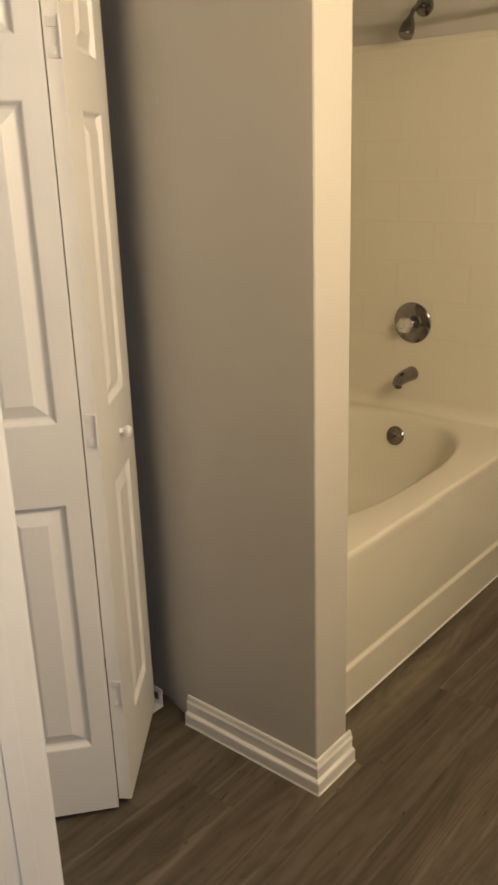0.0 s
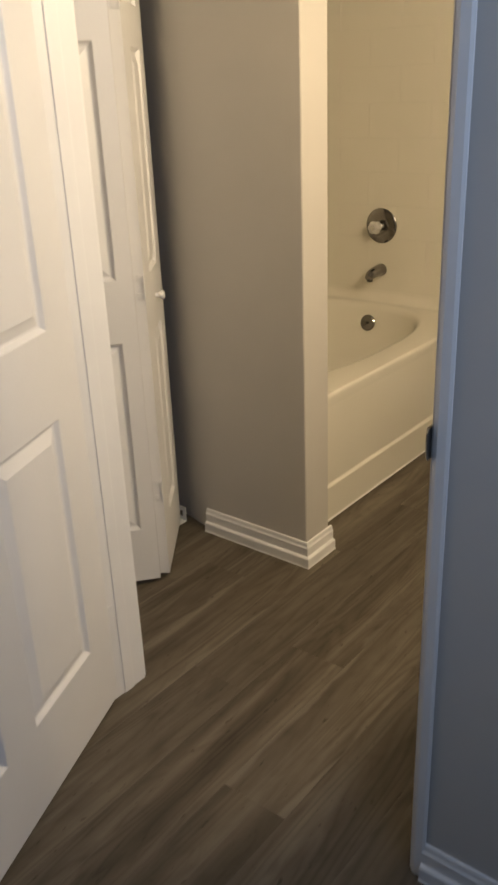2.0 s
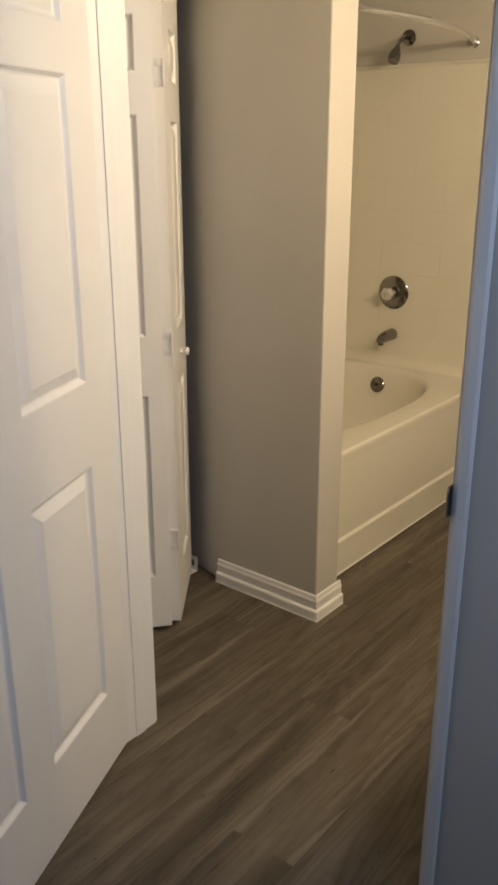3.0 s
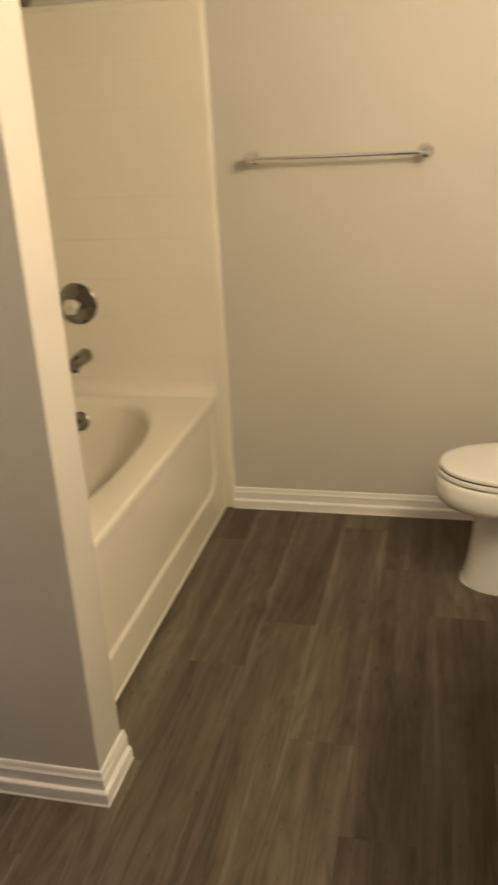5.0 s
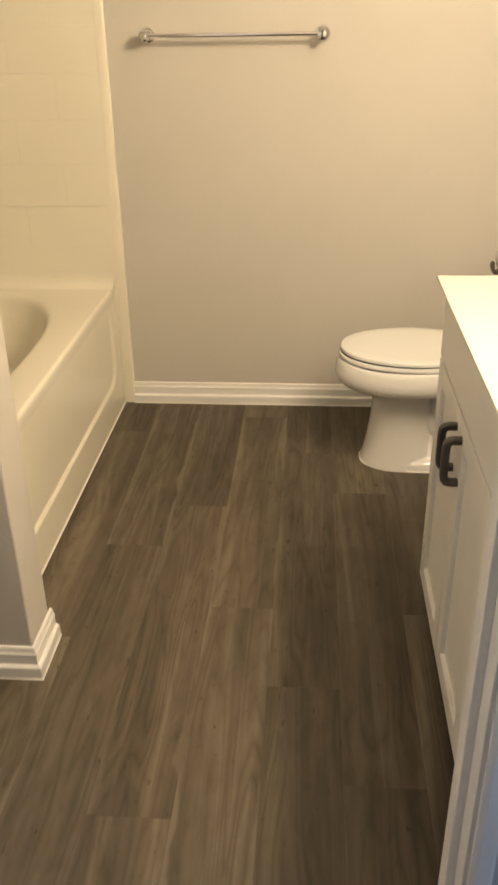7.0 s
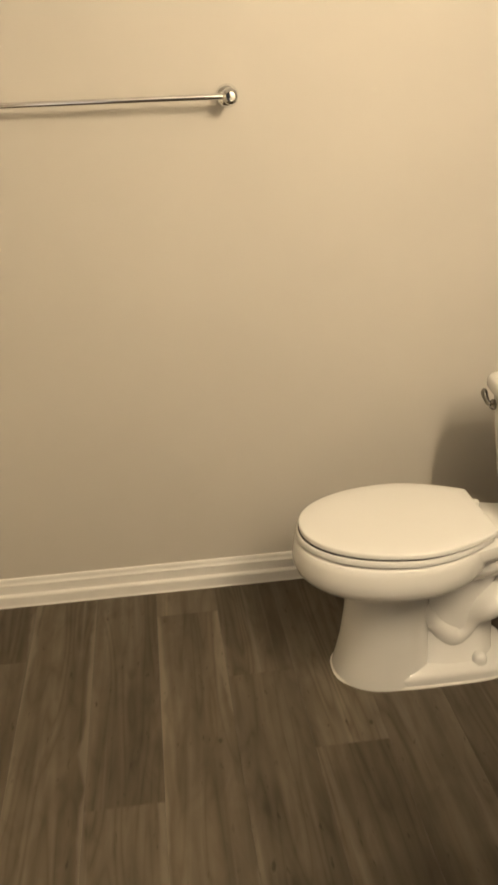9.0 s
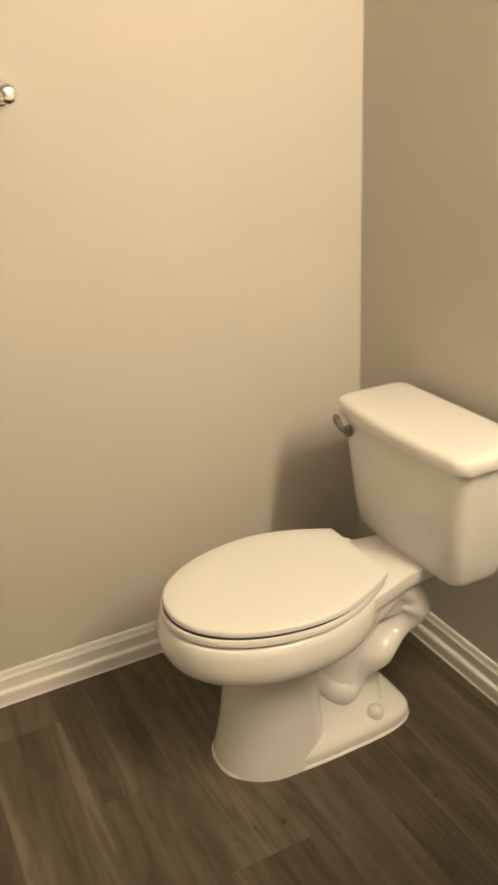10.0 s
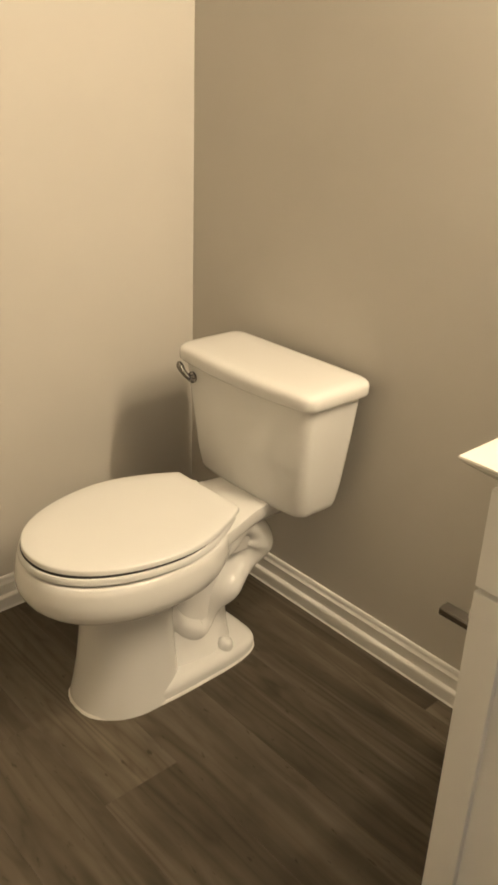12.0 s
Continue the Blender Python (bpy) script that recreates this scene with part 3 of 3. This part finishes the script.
def valve():
    v = empty("shower_valve", pose(-0.688, FY, 0.878))
    tagged(v, "round nickel shower valve plate with clear acrylic knob", "shower valve")
    part("escutcheon", lathe([(0.0, 0.0), (0.084, 0.0), (0.085, -0.003), (0.080, -0.008), (0.060, -0.013), (0.040, -0.016), (0.0, -0.016)], "y", 40), BRUSH, v, smooth=True)
    part("stem", lathe([(0.020, -0.014), (0.019, -0.03), (0.013, -0.034), (0.012, -0.046), (0.0, -0.046)], "y", 24), CHROME, v, smooth=True)
    bm = bmesh.new()
    rings = []
    for r, h in ((0.014, -0.044), (0.026, -0.048), (0.031, -0.056), (0.031, -0.078), (0.026, -0.088), (0.014, -0.090)):
        rings.append([Vector(((r * (1 + 0.07 * math.cos(6 * a))) * math.cos(a), h, (r * (1 + 0.07 * math.cos(6 * a))) * math.sin(a))) for a in [2 * math.pi * i / 36 for i in range(36)]])
    part("knob", loft(bm, rings), ACRYL, v, "faceted clear acrylic knob", True)
    part("knob_cap", lathe([(0.0, -0.089), (0.013, -0.089), (0.012, -0.093), (0, -0.094)], "y", 18), CHROME, v, smooth=True)
    return v


def spout():
    s = empty("tub_spout", pose(-0.684, FY, 0.662))
    tagged(s, "short nickel tub spout on surround wall", "tub spout")
    pts = [(0, 0.0, 0), (0, -0.03, 0.0), (0, -0.07, -0.002), (0, -0.105, -0.008), (0, -0.128, -0.020)]
    part("body", tube(spline(pts, 4), [0.031, 0.031, 0.0305, 0.030, 0.0295, 0.029, 0.0285, 0.028, 0.0275, 0.027, 0.026, 0.025, 0.0245, 0.023, 0.021, 0.0195, 0.018], 22), BRUSH, s, smooth=True)
    o = part("outlet", lathe([(0.0, 0), (0.015, 0), (0.0145, -0.012), (0, -0.012)], "z", 16), GUN, s, smooth=True)
    o.location = (0, -0.112, -0.027)
    return s


def shower_head():
    s = empty("showerhead", pose(-0.690, WY, 2.06))
    tagged(s, "nickel shower head on a short bent arm", "shower head")
    part("flange", lathe([(0, 0), (0.036, 0), (0.0355, -0.006), (0.020, -0.014), (0.010, -0.015), (0, -0.015)], "y", 26), BRUSH, s, smooth=True)
    part("arm", tube(spline([(0, 0, 0), (0, -0.05, -0.002), (0, -0.085, -0.022), (0, -0.105, -0.048)], 6), 0.0085, 14), BRUSH, s, smooth=True)
    h = part("head", lathe([(0.0, 0.012), (0.012, 0.010), (0.0165, -0.003), (0.023, -0.016), (0.0275, -0.036), (0.0280, -0.055), (0.025, -0.064), (0.0, -0.062)], "z", 26), BRUSH, s, smooth=True)
    h.matrix_local = pose(0, -0.108, -0.055, -28, 0, 0)
    return s


def shower_rod():
    r = empty("shower_rod", pose(-0.362, 0, 2.018))
    tagged(r, "curved chrome shower curtain rod spanning the tub", "shower rod")
    ym, hs = (WY + 0.152) / 2, (WY - 0.152) / 2
    part("rod", tube([(0.17 * (1 - (k / 12) ** 2), ym + hs * k / 12 * 0.995, 0) for k in range(-12, 13)], 0.0125, 18), CHROME, r, smooth=True)
    for y, sg in ((WY, -1), (0.152, 1)):
        part("end_cap", lathe([(0, 0.0), (0.026, 0.0), (0.026, sg * 0.004), (0.018, sg * 0.008), (0.0165, sg * 0.028), (0.0, sg * 0.028)], "y", 24, (0, y, 0)), CHROME, r, smooth=True)
    return r


valve()
spout()
shower_head()
shower_rod()

# ---- towel bar ----


def towel_bar():
    b = empty("towel_bar", pose(0.37, WY, 1.402))
    tagged(b, "chrome towel bar with round posts on greige wall", "towel bar")
    for x in (-0.305, 0.305):
        p = part("post", lathe([(0, 0.0), (0.027, 0.0), (0.028, -0.004), (0.026, -0.009), (0.017, -0.015), (0.0125, -0.034), (0.013, -0.053), (0.0175, -0.059), (0.019, -0.069), (0.0175, -0.080), (0.011, -0.086), (0, -0.087)], "y", 28, (x, 0, 0)), CHROME, b, smooth=True)
    part("rail", tube([(-0.305, -0.070, 0), (0.305, -0.070, 0)], 0.0072, 18), CHROME, b, smooth=True)
    return b


towel_bar()

# ---- toilet ----


def egg(cx, f, bk, hw, z, n=44, p=2.15, pb=0.0):
    pts = []
    for i in range(n):
        a = 2 * math.pi * i / n
        c, s = math.cos(a), math.sin(a)
        ax, q = (f, p) if c > 0 else (bk, pb or p)
        pts.append(Vector((cx + ax * math.copysign(abs(c) ** (2 / q), c), hw * math.copysign(abs(s) ** (2 / q), s), z)))
    return pts


def seat_shape(back, front, hw, back_hw, z, n=52):
    """Elongated seat outline with a straight cut back."""
    cx = back + (front - back) * 0.43
    pts = []
    for i in range(n):
        a = -math.pi * 0.5 + math.pi * i / (n - 1)
        pts.append(Vector((cx + (front - cx) * math.cos(a) ** 1.0, hw * math.copysign(abs(math.sin(a)) ** 0.93, math.sin(a)), z)))
    for k in range(1, 13):
        t = k / 12
        pts.append(Vector((cx + (back - cx) * t, hw - (hw - back_hw) * t ** 1.75, z)))
    for k in range(12, 0, -1):
        t = k / 12
        pts.append(Vector((cx + (back - cx) * t, -(hw - (hw - back_hw) * t ** 1.75), z)))
    return pts


def grow(pts, d, z):
    c = sum(pts, Vector()) / len(pts)
    return [Vector((p.x + (p.x - c.x) / max((p - c).length, 1e-6) * d, p.y + (p.y - c.y) / max((p - c).length, 1e-6) * d, z)) for p in pts]


def rbox_ring(x0, x1, hw, z, r=0.03, n=6, bow=0.0):
    pts = []
    for cx, cy, a0 in ((x1 - r, hw - r, 0), (x0 + r, hw - r, 90), (x0 + r, -hw + r, 180), (x1 - r, -hw + r, 270)):
        for k in range(n + 1):
            a = radians(a0 + 90 * k / n)
            px, py = cx + r * math.cos(a), cy + r * math.sin(a)
            pts.append(Vector((px - bow * (py / hw) ** 2 * max(0.0, (px - x0) / (x1 - x0)), py, z)))
    for k in range(1, 10):
        py = (hw - r) * (k / 5 - 1)
        pts.append(Vector((x1 - bow * (py / hw) ** 2, py, z)))
    return pts


def toilet():
    t = empty("toilet", pose(1.53, 1.212, 0, 0, 0, 180))
    tagged(t, "white two-piece porcelain toilet, lid down, beside wall", "toilet")
    # bowl and pedestal
    R = [(0.400, 0.535, 0.230, 0.215, 0.172), (0.4035, 0.535, 0.240, 0.228, 0.181), (0.400, 0.535, 0.2445, 0.233, 0.185), (0.385, 0.535, 0.2485, 0.235, 0.189), (0.362, 0.535, 0.2525, 0.235, 0.192), (0.342, 0.535, 0.2525, 0.231, 0.192), (0.326, 0.535, 0.246, 0.220, 0.187),
         (0.314, 0.536, 0.234, 0.205, 0.177), (0.305, 0.538, 0.216, 0.188, 0.161), (0.298, 0.542, 0.189, 0.168, 0.140), (0.291, 0.546, 0.160, 0.145, 0.121), (0.284, 0.549, 0.128, 0.128, 0.104), (0.270, 0.550, 0.108, 0.118, 0.097),
         (0.24, 0.550, 0.102, 0.112, 0.0945), (0.17, 0.550, 0.106, 0.112, 0.097), (0.10, 0.550, 0.115, 0.115, 0.102), (0.05, 0.550, 0.125, 0.120, 0.108), (0.02, 0.550, 0.133, 0.125, 0.113), (0.0, 0.550, 0.137, 0.13, 0.116)]
    part("bowl", loft(bmesh.new(), [egg(cx, f, bk, hw, z) for z, cx, f, bk, hw in R]), PORC, t, smooth=True, angle=70)
    # foot
    F = [(0.0, 1.0), (0.019, 1.0), (0.025, 0.988), (0.030, 0.962), (0.036, 0.91), (0.040, 0.80)]
    part("foot", loft(bmesh.new(), [egg(0.44, 0.225 * s, 0.232 * s, 0.115 * s, z, p=2.7, pb=4.2) for z, s in F]), PORC, t, smooth=True, angle=60)
    # trapway: a double bend seen on both flanks
    path = spline([(0.520, 0, 0.240), (0.476, 0, 0.188), (0.428, 0, 0.138), (0.382, 0, 0.098), (0.346, 0, 0.108), (0.318, 0, 0.152), (0.280, 0, 0.190), (0.230, 0, 0.222), (0.193, 0, 0.262), (0.197, 0, 0.308), (0.245, 0, 0.332), (0.310, 0, 0.316), (0.355, 0, 0.285)], 7)
    nr = len(path)
    rad = [0.0415 + 0.0060 * math.sin(29.0 * i / nr + 0.4) for i in range(nr)]
    rad = [r * min(1.0, math.sin(math.radians(min(90.0, 20 + 14 * i)))) for i, r in enumerate(rad)]
    rad = [(rad[max(i - 1, 0)] + rad[i] + rad[min(i + 1, nr - 1)]) / 3 for i in range(nr)]
    wide = [1.62 - 0.22 * math.exp(-((i / nr - 0.27) / 0.09) ** 2) + 0.26 * min(1.0, max(0.0, (i / nr - 0.34) / 0.2)) for i in range(nr)]
    part("trapway", tube(path, rad, 28, flat=wide), PORC, t, smooth=True, angle=80)
    part("web", loft(bmesh.new(), [egg(0.370, 0.140, 0.110, w, z, 36) for z, w in ((0.030, 0.094), (0.045, 0.080), (0.065, 0.066), (0.10, 0.052), (0.20, 0.047), (0.28, 0.052), (0.36, 0.060))]), PORC, t, smooth=True, angle=70)
    # deck below the tank
    D = [(0.352, 0.86), (0.362, 0.955), (0.368, 0.99), (0.372, 1.0), (0.395, 1.0), (0.399, 0.99), (0.4005, 0.965)]
    rings = []
    for z, s in D:
        pl = [(0.44, 0.150), (0.37, 0.136), (0.31, 0.117), (0.245, 0.096), (0.20, 0.088), (0.10, 0.088), (0.085, 0.075)]
        rings.append([Vector((x, y * s, z)) for x, y in pl] + [Vector((x, -y * s, z)) for x, y in pl[::-1]])
    part("deck", loft(bmesh.new(), rings), PORC, t, smooth=True, angle=38)
    neck = [egg(0.24, 0.12, 0.075, w, z, 28) for z, w in ((0.27, 0.05), (0.32, 0.058), (0.366, 0.072))]
    part("neck", loft(bmesh.new(), neck), PORC, t, smooth=True)
    # tank
    T = [(0.389, 0.080, 0.186, 0.166), (0.3905, 0.071, 0.196, 0.177), (0.396, 0.066, 0.202, 0.183), (0.408, 0.063, 0.206, 0.1865), (0.45, 0.058, 0.213, 0.193), (0.58, 0.048, 0.225, 0.206), (0.681, 0.042, 0.232, 0.215)]
    part("tank", loft(bmesh.new(), [rbox_ring(x0, x1, hw, z, 0.026, bow=0.014) for z, x0, x1, hw in T]), PORC, t, smooth=True, angle=50)
    Lr = [(0.679, 0.036, 0.243, 0.223), (0.681, 0.032, 0.248, 0.228), (0.686, 0.030, 0.251, 0.231), (0.704, 0.030, 0.251, 0.231), (0.7115, 0.032, 0.249, 0.229), (0.7165, 0.036, 0.244, 0.224), (0.7200, 0.043, 0.236, 0.216), (0.7220, 0.055, 0.222, 0.202), (0.7230, 0.09, 0.186, 0.16)]
    part("tank_lid", loft(bmesh.new(), [rbox_ring(x0, x1, hw, z, 0.030, bow=0.020) for z, x0, x1, hw in Lr]), PORC, t, "white porcelain tank lid, rounded edge", True, 50)
    # flush handle
    h = part("flush_handle", lathe([(0, 0.0), (0.014, 0.0), (0.0145, 0.006), (0.010, 0.012), (0, 0.013)], "x", 20), BRUSH, t, "dark chrome flush lever", True)
    h.location = (0.227, -0.166, 0.647)
    lv = tube(spline([(0.010, 0.0, 0.0), (0.016, -0.009, 0.006), (0.018, -0.024, 0.018), (0.016, -0.038, 0.031)], 5), [0.006, 0.0065, 0.007, 0.007, 0.007, 0.007, 0.007, 0.0072, 0.0075, 0.008, 0.0085, 0.009, 0.009, 0.0085, 0.007, 0.004], 12)
    part("lever", lv, BRUSH, h, smooth=True)
    # seat and lid
    s0 = seat_shape(0.318, 0.778, 0.184, 0.106, 0.407)
    part("seat", loft(bmesh.new(), [grow(s0, -0.005, 0.4065), grow(s0, 0, 0.4085), grow(s0, 0.0005, 0.418), grow(s0, -0.002, 0.4220), grow(s0, -0.014, 0.4232), grow(s0, -0.03, 0.4232)]), SEAT, t, "white plastic seat ring", True, 50)
    # Black filler painting the shade between seat ring and lid.
    part("seat_gap_shade", loft(bmesh.new(), [grow(s0, -0.006, 0.4222), grow(s0, -0.006, 0.4285)]), GAP, t)
    l0 = seat_shape(0.312, 0.771, 0.1805, 0.110, 0.429)
    part("seat_lid", loft(bmesh.new(), [grow(l0, -0.002, 0.4272), grow(l0, 0, 0.4282), grow(l0, 0, 0.4375), grow(l0, -0.0015, 0.4395), grow(l0, -0.005, 0.4405), grow(l0, -0.04, 0.4412)]), SEAT, t, "white plastic seat lid, closed", True, 42)
    for y in (-0.070, 0.070):
        part("seat_hinge", lathe([(0, 0), (0.012, 0), (0.012, 0.022), (0.009, 0.026), (0, 0.026)], "z", 16, (0.300, y, 0.399)), SEAT, t, smooth=True)
        part("bolt_cap", lathe([(0, 0), (0.0190, 0), (0.0190, 0.013), (0.0165, 0.021), (0.010, 0.0265), (0, 0.028)], "z", 20, (0.318, y * 1.18, 0.036)), SEAT, t, smooth=True)
    part("caulk_line", loft(bmesh.new(), [egg(0.448, 0.242, 0.243, 0.1195, 0.0, p=2.6, pb=4.0), egg(0.448, 0.239, 0.240, 0.1165, 0.005, p=2.6, pb=4.0)]), CAULK, t)
    return t


toilet()

sup = empty("supply_line", pose(1.455, 1.40, 0))
tagged(sup, "braided water supply line up to the toilet tank", "supply line")
part("hose", tube(spline([(0.06, 0.02, 0.16), (0.03, 0.02, 0.16), (0.004, 0.012, 0.18), (-0.004, 0.0, 0.25), (0.0, -0.02, 0.372)], 6), 0.006, 10), SUPPLY, sup, smooth=True)
part("stop_valve", lathe([(0.0, 0.075), (0.022, 0.075), (0.022, 0.070), (0.010, 0.066), (0.010, 0.02), (0.0, 0.02)], "x", 16, (0, 0.02, 0.16)), CHROME, sup, smooth=True)

# ---- vanity ----
VX, VE, VS = 0.985, 0.362, -0.742


def shaker_door(parent, y0, y1, z0, z1):
    """A framed flat-panel door on the face x = VX."""
    d = part("door", box((VX - 0.009, y0 + 0.003, z0 + 0.003), (VX - 0.001, y1 - 0.003, z1 - 0.003)), CABINET, parent)
    f = 0.052
    for name, a, b in (("stile", (y0, z0), (y0 + f, z1)), ("stile", (y1 - f, z0), (y1, z1)), ("rail", (y0 + f, z0), (y1 - f, z0 + f)), ("rail", (y0 + f, z1 - f), (y1 - f, z1))):
        part(name, box((VX - 0.020, a[0], a[1]), (VX - 0.001, b[0], b[1]), 0.0016), CABINET, d)
    return d


def pull(parent, y, z0, z1):
    x = VX - 0.020
    pts = [(x + 0.001, y, z0 + 0.007), (x - 0.016, y, z0 + 0.007), (x - 0.024, y, z0 + 0.009), (x - 0.0285, y, z0 + 0.015), (x - 0.030, y, z0 + 0.026), (x - 0.030, y, z1 - 0.026), (x - 0.0285, y, z1 - 0.015), (x - 0.024, y, z1 - 0.009), (x - 0.016, y, z1 - 0.007), (x + 0.001, y, z1 - 0.007)]
    bm = bmesh.new()
    rings = []
    for i, p in enumerate(pts):
        q0, q1 = Vector(pts[max(i - 1, 0)]), Vector(pts[min(i + 1, len(pts) - 1)])
        tn = (q1 - q0).normalized()
        nn = Vector((0, 1, 0)).cross(tn).normalized()
        w, th = (0.0085, 0.0082)
        rings.append([Vector(p) + Vector((0, a * w, 0)) + nn * (b * th) for a, b in ((-1, -0.6), (-0.6, -1), (0.6, -1), (1, -0.6), (1, 0.6), (0.6, 1), (-0.6, 1), (-1, 0.6))])
    loft(bm, rings)
    part("pull", bm, GUN, parent, "dark gunmetal cabinet pull")


def vanity():
    v = empty("vanity_cabinet", pose(0, 0, 0))
    tagged(v, "white shaker vanity cabinet with dark metal pulls", "vanity")
    part("body", box((VX, VS, 0.115), (WX - 0.002, VE, 0.889), 0.001), CABINET, v)
    # Toe kick coloured near black for the shade beneath the cabinet.
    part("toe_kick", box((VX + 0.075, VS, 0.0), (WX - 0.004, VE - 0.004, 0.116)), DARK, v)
    for y0, y1 in ((0.0305, 0.358), (-0.3005, 0.0265), (-0.7385, -0.3045)):
        shaker_door(v, y0, y1, 0.100, 0.733)
    for y0, y1 in ((-0.3005, 0.358), (-0.7385, -0.3045)):
        part("false_front", box((VX - 0.020, y0, 0.741), (VX - 0.001, y1, 0.884), 0.0016), CABINET, v)
    pull(v, 0.062, 0.588, 0.700)
    pull(v, -0.004, 0.588, 0.700)
    return v


vanity()
ctop = empty("countertop", pose(0, 0, 0))
tagged(ctop, "glossy white cultured marble vanity top", "countertop")
cut = [(0.890, 0.034), (0.893, 0.030), (0.903, 0.016), (0.910, 0.006), (0.914, 0.001), (0.917, 0.0), (0.9192, 0.0010), (0.920, 0.0035)]
part("slab", loft(bmesh.new(), [[Vector(p) for p in ((0.945 + d, VS - 0.001, z), (WX - 0.001, VS - 0.001, z), (WX - 0.001, 0.400 - d, z), (0.945 + d, 0.400 - d, z))] for z, d in cut]), TOP, ctop, smooth=True, angle=40)
part("backsplash", box((WX - 0.020, VS, 0.9205), (WX - 0.001, 0.398, 1.01), 0.003), TOP, ctop)

tp = empty("toilet_paper_holder", pose(1.062, VE - 0.002, 0.604))
tagged(tp, "empty nickel toilet paper holder on vanity side", "paper holder")
part("base_plate", box((-0.022, 0.001, -0.022), (0.022, 0.008, 0.022), 0.0025), BRUSH, tp, smooth=True)
part("arm", box((-0.011, 0.006, -0.006), (0.011, 0.098, 0.008), 0.0022), BRUSH, tp, smooth=True)
part("roller_peg", tube(spline([(0.004, 0.050, 0.006), (0.014, 0.052, 0.020), (0.040, 0.052, 0.024), (0.075, 0.052, 0.024)], 4), 0.0065, 12), CHROME, tp, smooth=True)
part("second_post", box((0.139, 0.001, -0.006), (0.161, 0.098, 0.008), 0.0022), BRUSH, tp, smooth=True)

# ---- vanity light above ----
vl = empty("vanity_light", pose(WX, -0.18, BULB_Z))
tagged(vl, "nickel vanity light bar with three bulbs", "light fixture")
part("back_plate", box((-0.022, -0.38, -0.05), (0.0, 0.38, 0.05), 0.006, 3), BRUSH, vl, smooth=True)
for by in BULB_Y:
    part("socket", lathe([(0, -0.02), (0.026, -0.02), (0.024, -0.070), (0.018, -0.082), (0, -0.082)], "x", 22, (0, by + 0.18, 0)), BRUSH, vl, smooth=True)

# ---- floor planks ----
PW, PL = 0.178, 1.22
known = {0: 0.305, 1: 0.006, -2: 0.595, -1: -0.385, 2: -0.28, 3: 0.30, -3: 0.16, -4: 1.05, 4: 0.20, 5: 0.27}
rng = random.Random(5)
plank_mesh = {}


def plank_data(length, width):
    key = (round(length, 3), round(width, 3))
    if key not in plank_mesh:
        bm = bmesh.new()
        g, c = 0.0001, 0.0004
        lo = [Vector((x, y, -0.006)) for x, y in ((g, g), (width - g, g), (width - g, length - g), (g, length - g))]
        mid = [Vector((v.x, v.y, -c * 0.7)) for v in lo]
        top = [Vector((x, y, 0)) for x, y in ((g + c, g + c), (width - g - c, g + c), (width - g - c, length - g - c), (g + c, length - g - c))]
        loft(bm, [lo, mid, top], True, False, True)
        me = bpy.data.meshes.new("plank")
        bmesh.ops.recalc_face_normals(bm, faces=bm.faces)
        bm.to_mesh(me)
        bm.free()
        me.materials.append(PLANK)
        plank_mesh[key] = me
    return plank_mesh[key]


for k in range(-11, 12):
    x0 = max(0.387 + PW * k, -1.21)
    x1 = min(0.387 + PW * (k + 1), 2.25)
    if x1 - x0 < 0.02:
        continue
    joint = known.get(k, rng.uniform(0, PL))
    y = joint - PL * 6
    while y < WY:
        a, b = max(y, -5.20), min(y + PL, WY)
        if b - a > 0.02:
            ob = new("plank", plank_data(b - a, x1 - x0))
            ob.location = (x0, a, 0)
            ob.parent = floor
        y += PL
